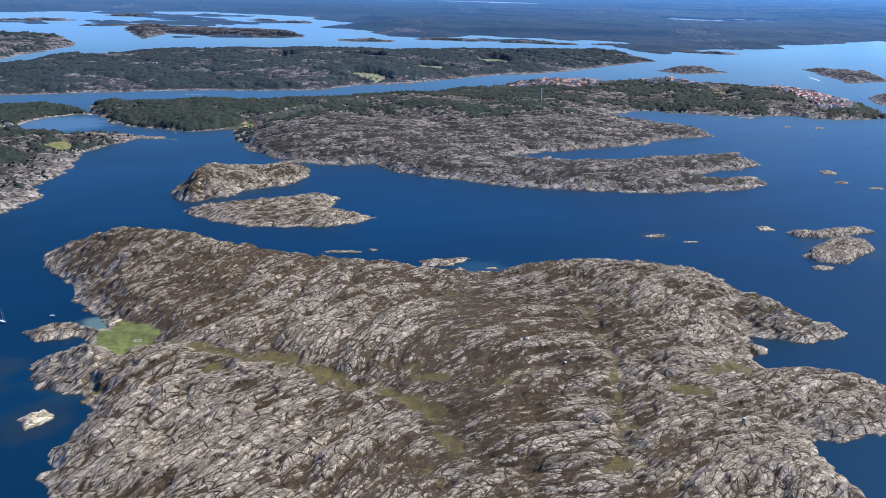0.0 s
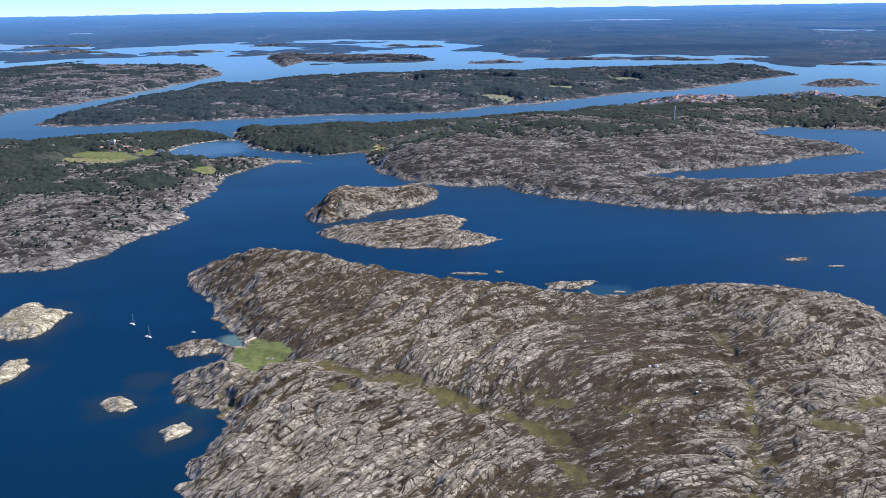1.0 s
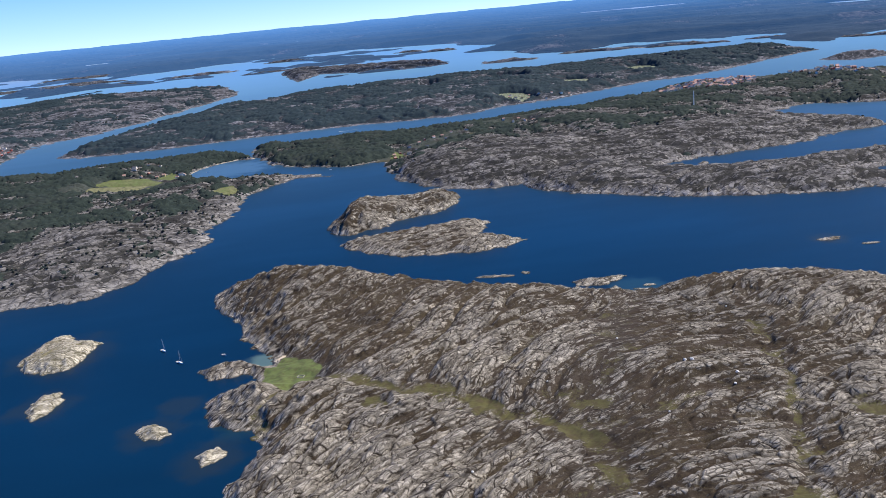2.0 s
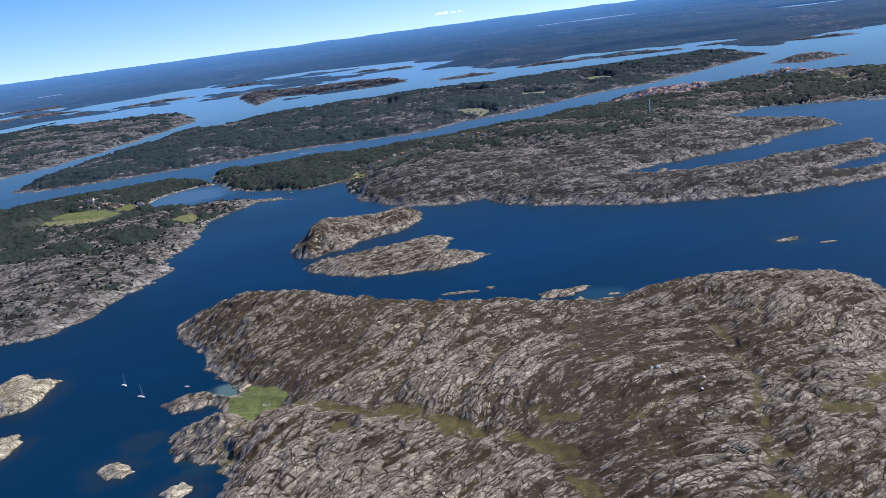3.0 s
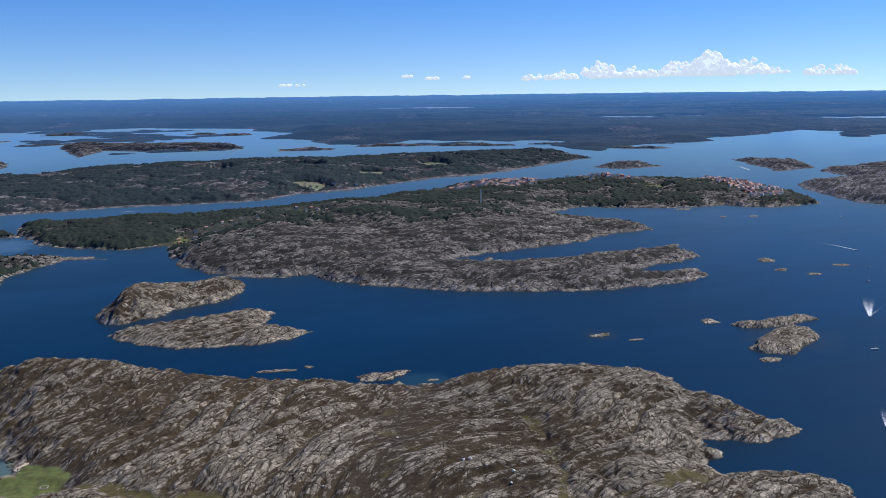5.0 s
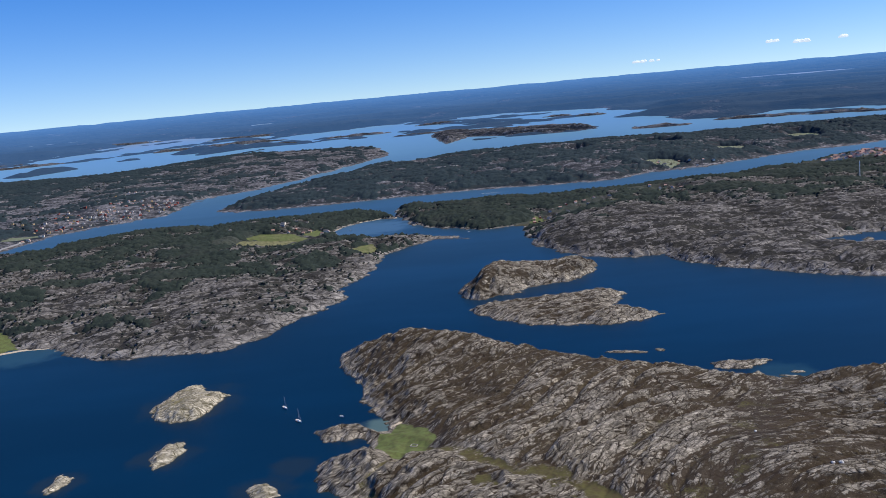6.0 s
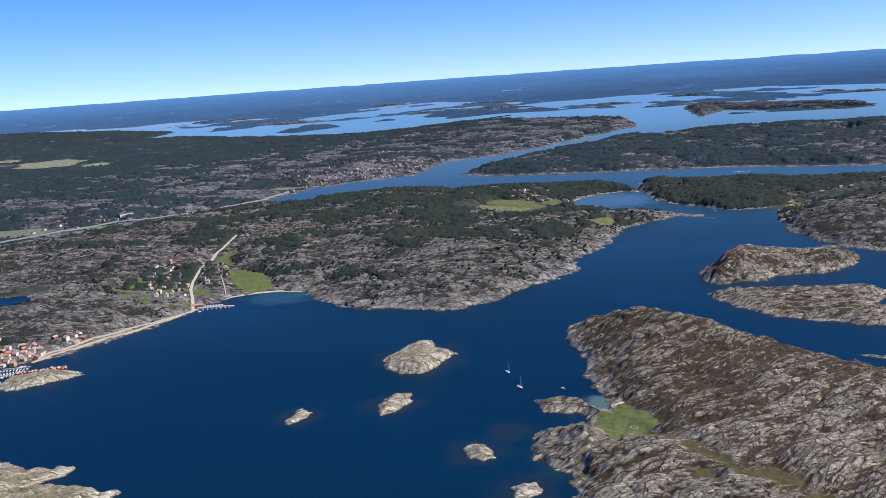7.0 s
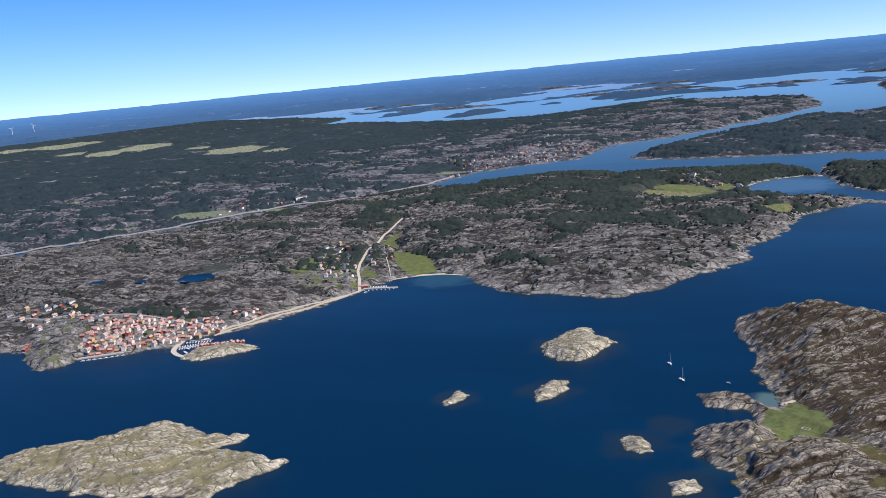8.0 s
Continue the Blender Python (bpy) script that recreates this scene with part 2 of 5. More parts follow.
M_NEAR = rock_material("granite_heath", (0.43, 0.386, 0.305), (0.152, 0.133, 0.102), (0.05, 0.034, 0.02), (0.088, 0.082, 0.03), 0.95, 1.05)
M_PALE = rock_material("pale_granite", (0.56, 0.505, 0.385), (0.26, 0.235, 0.17), (0.25, 0.222, 0.118), (0.24, 0.21, 0.1), 0.8, 1.0)
M_HEATH = rock_material("wooded_granite", (0.32, 0.298, 0.264), (0.128, 0.12, 0.11), (0.032, 0.031, 0.028), (0.075, 0.074, 0.04), 1.9, 1.0, (0.05, 0.058, 0.046))
# land across the sound: blue haze is put into its rock and field colours
M_SOUND = rock_material("hazed_granite", (0.34, 0.33, 0.335), (0.14, 0.14, 0.15), (0.03, 0.036, 0.042), (0.05, 0.058, 0.05), 1.6, 1.0, (0.022, 0.03, 0.033), (0.19, 0.22, 0.15), (0.27, 0.28, 0.2))
M_FAR = rock_material("hazed_far_granite", (0.19, 0.17, 0.168), (0.075, 0.072, 0.075), (0.024, 0.03, 0.033), (0.036, 0.044, 0.038), 9.0, 1.0, (0.018, 0.025, 0.026))


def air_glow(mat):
    """Haze over the farthest country, put in as blue emission, stronger with distance."""
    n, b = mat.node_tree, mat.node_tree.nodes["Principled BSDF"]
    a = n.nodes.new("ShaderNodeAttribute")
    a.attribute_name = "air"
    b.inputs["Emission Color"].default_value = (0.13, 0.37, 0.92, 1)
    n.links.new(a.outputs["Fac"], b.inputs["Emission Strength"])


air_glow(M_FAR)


def water_material():
    n = Nodes("sea_water")
    swell = n.noise(18, 3, 0.5, (1.0, 0.45, 1.0), 25)
    chop = n.noise(3.5, 4, 0.6, (1.0, 0.5, 1.0), 25)
    calm = n.ramp(n.noise(420, 4, 0.6, (0.4, 1.0, 1.0), -20), 0.4, 0.62)
    col = n.mix(calm, (0.0008, 0.0148, 0.0345), (0.0011, 0.0182, 0.0415))
    nor = n.bump(chop, 0.1, 0.15, n.bump(swell, 0.25, 0.14))
    # sandy shallows show through in the cove and the bay
    def shoal(x, y, reach, strength, tint, base):
        d = n.add("ShaderNodeVectorMath")
        d.operation = "DISTANCE"
        n.link(n.where, d.inputs[0])
        d.inputs[1].default_value = (x, y, 0)
        k = n.ramp(n.math("ADD", d.outputs["Value"], n.math("MULTIPLY", n.math("SUBTRACT", n.noise(28, 3), 0.5), reach)), reach, 0.45 * reach)
        return n.mix(n.math("MULTIPLY", k, strength), base, tint)

    col = shoal(-342, 806, 40, 0.9, (0.085, 0.14, 0.125), col)
    col = shoal(-1030, 992, 75, 0.55, (0.03, 0.085, 0.11), col)
    col = shoal(-318, 690, 60, 0.35, (0.02, 0.05, 0.05), col)
    col = shoal(-915, 2010, 150, 0.9, (0.045, 0.095, 0.15), col)
    col = shoal(58, 1010, 45, 0.5, (0.02, 0.06, 0.075), col)
    for x, y, reach in ((-615, 840, 75), (-552, 708, 42), (-403, 652, 38), (-622, 632, 34), (-325, 608, 40), (-400, 705, 30), (585, 1140, 85), (321, 1180, 32)):
        col = shoal(x, y, reach, 0.5, (0.018, 0.024, 0.02), col)
    # wakes have left a steep chop off the eastern point
    d = n.add("ShaderNodeVectorMath")
    d.operation = "DISTANCE"
    n.link(n.where, d.inputs[0])
    d.inputs[1].default_value = (520, 548, 0)
    lee = n.math("MULTIPLY", n.ramp(n.math("ADD", d.outputs["Value"], n.math("MULTIPLY", n.noise(70, 3, 0.6, (1.0, 0.35, 1.0), -25), 120)), 225, 120), 1.0)
    rings = n.add("ShaderNodeTexWave")
    rings.wave_type, rings.rings_direction = "RINGS", "Z"
    rings.inputs["Scale"].default_value, rings.inputs["Distortion"].default_value = 0.055, 7.0
    shift = n.add("ShaderNodeVectorMath")
    shift.operation = "ADD"
    n.link(n.where, shift.inputs[0])
    shift.inputs[1].default_value = (-250, -590, 0)
    n.link(shift.outputs[0], rings.inputs["Vector"])
    sharp = n.math("MULTIPLY", n.mix(0.5, n.ramp(n.noise(2.2, 2, 0.6), 0.42, 0.74), rings.outputs["Fac"]), lee)
    nor = n.bump(sharp, 1.3, 1.0, nor)
    m = n.done(col, 0.16, nor, gloss=0.5)
    n.bsdf.inputs["IOR"].default_value = 1.33
    n.bsdf.inputs["Specular Tint"].default_value = (0.4, 0.84, 1.0, 1)
    rough = n.math("MULTIPLY_ADD", lee, -0.25, n.math("MULTIPLY_ADD", calm, -0.06, 0.45))
    n.link(rough, n.bsdf.inputs["Roughness"])
    off = n.ramp(n.value("reach"), 900, 7800)   # sky sheen on the far sound, put into colour and metallic by distance
    # the lakes are coloured paler still, for the bright low sky
    lake_sheen = n.ramp(n.value("reach"), 7500, 12000)
    n.link(n.math("MULTIPLY_ADD", lake_sheen, 0.25, n.math("MULTIPLY", off, 0.6)), n.bsdf.inputs["Metallic"])
    n.link(n.mix(lake_sheen, n.mix(off, col, (0.27, 0.55, 0.76)), (0.6, 0.76, 0.89)), n.bsdf.inputs["Base Color"])
    return m


def leaf_material(name, dark, light, dry):
    n = Nodes(name)
    rnd = n.add("ShaderNodeNewGeometry").outputs["Random Per Island"]
    col = n.mix(rnd, dark, light)
    col = n.mix(n.math("MULTIPLY", n.ramp(n.noise(60, 3), 0.5, 0.75), 0.6), col, dry)
    tuft = n.noise(1.3, 3, 0.7)
    col = n.mix(n.ramp(tuft, 0.4, 0.7), tuple(0.75 * c for c in dark), col)
    return n.done(col, 0.85, n.bump(tuft, 0.5, 0.6), gloss=0.15)


def canopy_material(name, dark, light, dry):
    """Tree tops side by side, each with its own green."""
    n = Nodes(name)
    tuft = n.noise(2.6, 4, 0.7)
    col = n.mix(n.value("tone"), dark, light)
    col = n.mix(n.math("MULTIPLY", n.ramp(n.noise(70, 3), 0.48, 0.75), 0.6), col, dry)
    col = n.mix(n.math("MULTIPLY", n.ramp(tuft, 0.4, 0.7), 0.7), col, tuple(1.35 * c for c in light))
    return n.done(col, 0.9, n.bump(tuft, 0.7, 0.5), gloss=0.1)


M_WATER = water_material()
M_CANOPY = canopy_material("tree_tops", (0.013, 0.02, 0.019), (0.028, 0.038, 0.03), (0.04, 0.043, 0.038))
# woods across the sound, with the blue of the haze in their green
M_HAZED_TOPS = canopy_material("hazed_tree_tops", (0.013, 0.023, 0.028), (0.026, 0.04, 0.045), (0.04, 0.047, 0.05))
M_LEAF = leaf_material("mixed_woodland", (0.024, 0.032, 0.026), (0.042, 0.053, 0.039), (0.075, 0.074, 0.055))

# ---- the sea: one sheet to the horizon ----
def sea():
    rings = np.concatenate([np.linspace(0, 3400, 50), np.geomspace(3450, 37500, 230)])
    turns = np.radians(np.concatenate([np.linspace(-92, 56, 420), np.linspace(59, 265, 42)]))
    a, r = np.meshgrid(turns, rings)
    v = np.stack([EYE[0] + r * np.sin(a), EYE[1] + r * np.cos(a), np.zeros_like(a)], -1)
    nr, na = a.shape
    i, j = np.meshgrid(np.arange(1, nr - 1), np.arange(na), indexing="ij")
    k = (j + 1) % na
    q = np.stack([i * na + j, i * na + k, (i + 1) * na + k, (i + 1) * na + j], -1).reshape(-1, 4)
    j = np.arange(na)
    fan = [(0, na + int(b), na + int((b + 1) % na)) for b in j]
    me = bpy.data.meshes.new("water")
    me.from_pydata(far(v.reshape(-1, 3)).tolist(), [], q.tolist() + [f[::-1] for f in fan])
    me.polygons.foreach_set("use_smooth", np.full(len(me.polygons), True))
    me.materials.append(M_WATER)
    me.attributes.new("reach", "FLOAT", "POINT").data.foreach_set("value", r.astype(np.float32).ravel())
    tagged(new("water", me), "deep blue sea with a light chop under a clear sky", "sea", kind="structure")


sea()


# ---- land ----
LANDS = []


class Land:
    """A body of rock inside an outline. top: its usual height, rise: how far inland it gets there, rough: of the humps,
    strike: the way the ridges run, in degrees left of east; lows: lines of (points, width, depth, grass)."""

    def __init__(self, outline, top, rise, rough=1.0, strike=50.0, warp=9.0, lows=(), bare=0.0, size=1.0, humps=(), meadows=(), ponds=(), moors=(), wood=None, swing=None, levels=(), gardens=(), bank=0.9, rim=1.0):
        self.outline, self.top, self.rise, self.rough, self.strike = outline, top, rise, rough, radians(strike)
        self.warp, self.lows, self.bare, self.size, self.humps, self.meadows, self.ponds = warp, lows, bare, size, humps, meadows, ponds
        self.moors, self.wood, self.swing, self.levels, self.gardens, self.bank, self.rim = moors, wood, swing, levels, gardens, bank, rim
        LANDS.append(self)

    def at(self, x, y):
        """Height, and the values for the material, at each point."""
        x, y = np.asarray(x, float), np.asarray(y, float)
        g = self.size
        wx = x + self.warp * (perlin(x / 55 / g, y / 55 / g, 1) + 0.75 * perlin(x / 19 / g, y / 19 / g, 2) + 0.5 * perlin(x / 8 / g, y / 8 / g, 12))
        wy = y + self.warp * (perlin(x / 55 / g, y / 55 / g, 3) + 0.75 * perlin(x / 19 / g, y / 19 / g, 4) + 0.5 * perlin(x / 8 / g, y / 8 / g, 13))
        sd = inside_by(wx, wy, self.outline)
        up = np.maximum(sd, 0)
        c, s = math.cos(self.strike), math.sin(self.strike)
        bend = 14 * g * perlin(x / 120 / g, y / 120 / g, 5)
        u, v = c * x + s * y, -s * x + c * y + bend
        if self.swing:   # east of a fault the ridges take another strike
            line, other = self.swing
            east = x > np.interp(y, [p[1] for p in line], [p[0] for p in line]) + 12 * perlin(x / 22, y / 22, 47)
            c, s = math.cos(radians(other)), math.sin(radians(other))
            u, v = np.where(east, c * x + s * y, u), np.where(east, -s * x + c * y + 1.5 * bend, v)
        def ridge(n):
            r = np.minimum(np.abs(n) * 2.2, 1)
            return r * (2 - r)

        def furrow(n, thin, wide):
            return 1 - smooth(thin, wide, np.abs(n))

        b1 = ridge(perlin(u / 150 / g, v / 40 / g, 6))
        b2 = ridge(perlin(u / 74 / g, v / 17 / g, 7))
        b3 = ridge(perlin(u / 24 / g, v / 7 / g, 8))
        b4 = np.minimum(np.abs(perlin((u + 0.6 * v) / 9 / g, (v - 0.5 * u) / 5 / g, 9)) * 2.2, 1)
        ju, jv = u + 3 * g * perlin(x / 23 / g, y / 23 / g, 41), v + 3 * g * perlin(x / 23 / g, y / 23 / g, 42)
        p1, p2, own_a, lx, ly = cells(ju / 34 / g, jv / 13 / g, 43)
        edge_a = 1 - smooth(0.02, 0.1, p2 - p1)
        # joints: long ones with the ridges, shorter ones slantwise across them
        long_cut = furrow(perlin(ju / 95 / g, jv / 9 / g, 44), 0.02, 0.15)
        slant_cut = furrow(perlin((ju + 1.3 * jv) / 12 / g, (jv - 0.35 * ju) / 34 / g, 48), 0.02, 0.15) * smooth(0.35, 0.7, own_a)
        gap_a = np.maximum(long_cut, 0.8 * edge_a)
        gap_b = slant_cut
        slab = 1.8 * (own_a - 0.5) + 2.2 * (own_a - 0.35) * ly + 1.4 * (0.5 - own_a) * lx - 1.1 * long_cut - 1.1 * edge_a - 1.2 * slant_cut
        soft = perlin(x / 210 / g, y / 210 / g, 10)
        dome = self.top * (1 - np.exp(-up / self.rise)) * (0.9 + 0.45 * soft)
        for hx, hy, hr, hz in self.humps:
            dome = dome + hz * np.exp(-((x - hx) ** 2 + (y - hy) ** 2) / hr ** 2) * smooth(0, 25 * g, sd)
        edge = 0.25 + 0.75 * smooth(0, 30 * g, sd)
        grass, cut, calm = np.zeros_like(x), np.zeros_like(x), np.zeros_like(x)
        for line, wide, deep, green in self.lows:
            away = from_line(wx + 9 * perlin(x / 30, y / 30, 45), wy + 9 * perlin(x / 30, y / 30, 46), line)
            k = np.exp(-(away / wide) ** 2)
            calm = np.maximum(calm, np.exp(-(away / (2.4 * wide)) ** 2))
            cut = np.maximum(cut, deep * np.exp(-(away / (1.6 * wide)) ** 2))
            grass = np.maximum(grass, green * np.minimum(1, 1.6 * k) * (0.85 + 0.45 * perlin(x / 22, y / 22, 64)))
        lawn, hay = np.zeros_like(x), np.zeros_like(x)
        for ring, green, dry in self.meadows:
            away = inside_by(x, y, ring) + 5 * perlin(x / 15, y / 15, 18)
            lawn = np.maximum(lawn, green * smooth(-5, 5, away))
            hay = np.where(away > -5, dry, hay)
            k = smooth(-28, 4, away)
            edge = edge * (1 - 0.94 * k)
            dome = dome * (1 - 0.4 * k)
        for line, wide in self.levels:
            edge = edge * (1 - 0.93 * np.exp(-(from_line(x, y, line) / wide) ** 4))
        if self.swing:
            edge = edge * (1 - 0.85 * np.exp(-(from_line(x, y, self.swing[0]) / 16) ** 2))
        flat = 1 - 0.7 * calm
        h = dome + self.rough * g * edge * flat * (7.0 * b1 + 2.5 * b2 + 0.5 * b3 + 0.3 * b4 + 0.9 * slab - 3.6)
        floor = np.minimum(1.2 * g, 0.12 * up + 0.3)
        h = np.maximum(h - cut * self.rough * g, np.where(sd > 0, floor + 0.5 * b3, -99))
        under = np.maximum(0.3 * sd, -9.0) + g * (0.7 * (b3 - 0.4) + 0.45 * slab)
        h = np.where(sd > 0, np.minimum(h, self.bank * sd + 0.7 * g * b2 + 0.5 * g * np.maximum(slab + 0.4, 0)), under)
        for px, py, pr, pz in self.ponds:
            k = smooth(pr * 1.5, pr, np.hypot(x - px, (y - py)) + 0.3 * pr * perlin(x / 25, y / 25, 14))
            h = h * (1 - k) + (pz - 2) * k
            k = smooth(pr * 3.4, pr * 1.7, np.hypot(x - px, y - py))
            h = h * (1 - k) + np.minimum(h, pz + 1.5) * k
        hv = 0.5 * (1 - b1) + 0.5 * (1 - b2) + 0.36 * (1 - b3) + 0.26 * gap_a + 0.2 * (0.5 - own_a) + 0.34 * perlin(x / 75 / g, y / 75 / g, 15) + 0.3 * perlin(x / 16 / g, y / 16 / g, 16) + 0.06
        for mx, my, mr, mk in self.moors:
            hv = hv + mk * np.exp(-((x - mx) ** 2 + (y - my) ** 2) / mr ** 2)
        heath = np.clip(hv - 0.12 - self.bare, 0, 0.66) * smooth(2, (8 + 12 / g) * self.rim, sd + 4 * perlin(x / 11 / g, y / 11 / g, 19))
        shore = (1 - smooth(1, (4 + 7 / g) * self.rim, sd + 6 * perlin(x / 14 / g, y / 14 / g, 17))) * 0.8
        for ring, green in self.gardens:   # lawns, gravel and worn rock between the houses
            k = smooth(-18, 14, inside_by(x, y, ring) + 16 * perlin(x / 30, y / 30, 61))
            lawn = np.maximum(lawn, green * k * smooth(0.0, 0.3, perlin(x / 19, y / 19, 62)))
            shore = np.maximum(shore, 0.45 * k * smooth(-0.25, 0.3, perlin(x / 13, y / 13, 63)))
            heath = heath * (1 - 0.6 * k)
        wet = (1 - smooth(0.15, 0.8, h)) * (h > -50)
        wood = self.wooded(x, y) * smooth(10, 22, sd) if self.wood else 0 * x
        return h, dict(heath=heath, grass=grass, lawn=lawn, hay=hay, shore=shore, wet=wet, wood=wood, along=u, across=v, gap=np.maximum(gap_a, 0.6 * gap_b)), sd

    def wooded(self, x, y):
        """How wooded each place is; trees stand above about a half."""
        cover, seed, where = self.wood
        want = cover + 0.62 * perlin(x / 190, y / 190, seed) + 0.5 * perlin(x / 60, y / 60, seed + 1) + 0.3 * perlin(x / 24, y / 24, seed + 5)
        return np.clip(want + (where(x, y) if where else 0), 0, 1)

    def height(self, x, y):
        return float(self.at(np.array([x]), np.array([y]))[0][0])

    def mesh(self, name, cell, material, label, category="island", kind="", window=None, pieces=()):
        """The ground as one mesh; pieces: (name, label, which cells) that lie on it as parts of their own."""
        p = np.array(self.outline, float)
        pad = 12 + 2 * cell + self.warp
        x0, y0, x1, y1 = window or (p[:, 0].min() - pad, p[:, 1].min() - pad, p[:, 0].max() + pad, p[:, 1].max() + pad)
        gx, gy = np.meshgrid(np.arange(x0, x1, cell), np.arange(y0, y1, cell))
        h, vals, sd = self.at(gx, gy)
        keep = sd > -max(9.0, 2.2 * cell)
        some = keep[:-1, :-1] | keep[1:, :-1] | keep[:-1, 1:] | keep[1:, 1:]
        idx = np.arange(gx.size).reshape(gx.shape)
        quads = np.stack([idx[:-1, :-1], idx[:-1, 1:], idx[1:, 1:], idx[1:, :-1]], -1)
        flat = np.stack([gx.ravel(), gy.ravel(), h.ravel()], -1)

        def sheet(title, mask):
            used, q = np.unique(quads[mask], return_inverse=True)
            me = mesh_of(title, far(flat[used]), q.reshape(-1, 4), material, True, **{k: a.ravel()[used] for k, a in vals.items()})
            return new(title, me)

        cut = []
        for title, what, which in pieces:
            mask = some & which(gx, gy, vals, sd, h)[:-1, :-1]
            if mask.sum() > 30:
                some = some & ~mask
                cut.append((title, what, mask))
        ob = tagged(sheet(name, some), label, category, kind=kind)
        for title, what, mask in cut:
            piece = sheet(title, mask)
            piece.parent = ob
            tagged(piece, what)
        return ob


def washed(x, y, vals, sd, h):
    return vals["shore"] > 0.4


def within(ring):
    return lambda x, y, vals, sd, h: inside_by(x, y, ring) + 5 * perlin(x / 12, y / 12, 77) > 0


def along(line, wide):
    return lambda x, y, vals, sd, h: (from_line(x, y, line) < wide) & (vals["grass"] > 0.3)


RIM = (("washed_shore", "pale rock washed bare at the waterline", washed),)


def grown(ring, k):
    """An outline made larger about its middle."""
    mx, my = sum(p[0] for p in ring) / len(ring), sum(p[1] for p in ring) / len(ring)
    return [(mx + k * (x - mx), my + k * (y - my)) for x, y in ring]


def ring_of(x, y, rx, ry, turn, seed, n=11):
    """An uneven rounded outline."""
    rnd, out = random.Random(seed), []
    for i in range(n):
        a, f = math.tau * i / n, rnd.uniform(0.75, 1.15)
        px, py = rx * f * math.cos(a), ry * f * math.sin(a)
        c, s = math.cos(radians(turn)), math.sin(radians(turn))
        out.append((x + c * px - s * py, y + s * px + c * py))
    return out


# the large bare island under the camera
COAST_NORTH = [(-505, 1015), (-505, 1036), (-481, 1078), (-442, 1095), (-382, 1114), (-284, 1081), (-218, 1052), (-147, 1022), (-59, 1003),
               (-9, 998), (48, 980), (95, 1007), (166, 1030), (233, 1033), (295, 1017), (342, 1003), (364, 990), (361, 940)]
COAST_EAST = [(407, 892), (418, 856), (443, 830), (420, 806), (372, 804), (334, 813), (323, 798), (343, 781), (312, 761), (318, 738),
              (349, 733), (399, 728), (421, 704), (413, 666), (404, 646), (374, 621), (336, 606), (307, 598), (309, 580), (311, 557),
              (310, 500), (206, 416), (-16, 333)]
COAST_WEST = [(-196, 436), (-287, 525), (-287, 563), (-288, 597), (-286, 637), (-312, 654), (-346, 663), (-373, 706), (-365, 729),
              (-336, 756), (-356, 772), (-398, 765), (-419, 785), (-386, 802), (-350, 793), (-332, 797), (-335, 814), (-368, 838),
              (-403, 878), (-407, 910), (-456, 950)]
NEAR_LOWS = [
    ([(-300, 745), (-265, 742), (-246, 732), (-227, 728), (-213, 719), (-193, 706), (-170, 698), (-131, 688), (-96, 675), (-60, 652), (-22, 631), (-3, 608)], 10, 3.5, 0.7),
    ([(165, 842), (162, 754), (165, 687), (160, 640), (155, 603), (150, 560), (142, 528)], 6, 2.2, 0.64),
    ([(38, 903), (18, 803), (11, 721), (1, 663), (-17, 622)], 24, 1.5, 0.44),
    ([(-115, 680), (-93, 701), (-76, 764), (-58, 801), (-29, 831), (2, 871), (12, 901)], 6, 4, 0.42),
    ([(167, 671), (218, 668), (277, 710), (306, 724)], 9, 4, 0.55),
    ([(-3, 608), (15, 570), (-2, 523)], 12, 3, 0.58),
    ([(-22, 631), (40, 640), (110, 690)], 8, 3, 0.55),
    ([(-297, 730), (-298, 705), (-300, 680), (-300, 652), (-294, 630)], 6, 5, 0.68),
    ([(-20, 674), (-4, 664)], 13, 2, 0.85), ([(-118, 676), (-98, 671)], 14, 2, 0.85), ([(-18, 622), (-2, 612)], 13, 2, 0.85),
    ([(-201, 674), (-193, 662)], 8, 2, 0.85), ([(264, 705), (282, 699)], 12, 2, 0.8), ([(210, 661), (226, 655)], 13, 2, 0.75),
]
MEADOW = [(-330, 798), (-330, 811), (-303, 799), (-278, 778), (-270, 759), (-278, 740), (-290, 724), (-309, 729), (-330, 743), (-338, 771)]
near = Land(COAST_NORTH + COAST_EAST + COAST_WEST, 21, 29, 1.0, 58, 8, NEAR_LOWS, 0.09,
            humps=((-360, 1010, 110, 12), (-310, 1055, 120, 13), (-90, 985, 130, 8), (-334, 690, 30, 7), (60, 760, 90, 6), (240, 950, 120, 10), (-120, 900, 120, 5)), meadows=((MEADOW, 1.0, 0.15),),
            moors=((-335, 690, 32, -0.8), (-340, 990, 150, 0.3), (-150, 930, 130, 0.16), (70, 790, 110, 0.42), (20, 690, 60, 0.2), (0, 560, 90, 0.25), (-220, 560, 130, -0.42), (330, 690, 120, -0.1), (-125, 790, 45, -0.4),
                   (-55, 735, 45, -0.4), (110, 560, 80, 0.15), (-200, 860, 80, 0.12), (270, 560, 110, -0.25), (250, 960, 90, -0.1)), swing=([(10, 520), (-17, 622), (1, 663), (11, 721), (18, 803), (38, 903), (60, 990)], 30), bank=0.5)
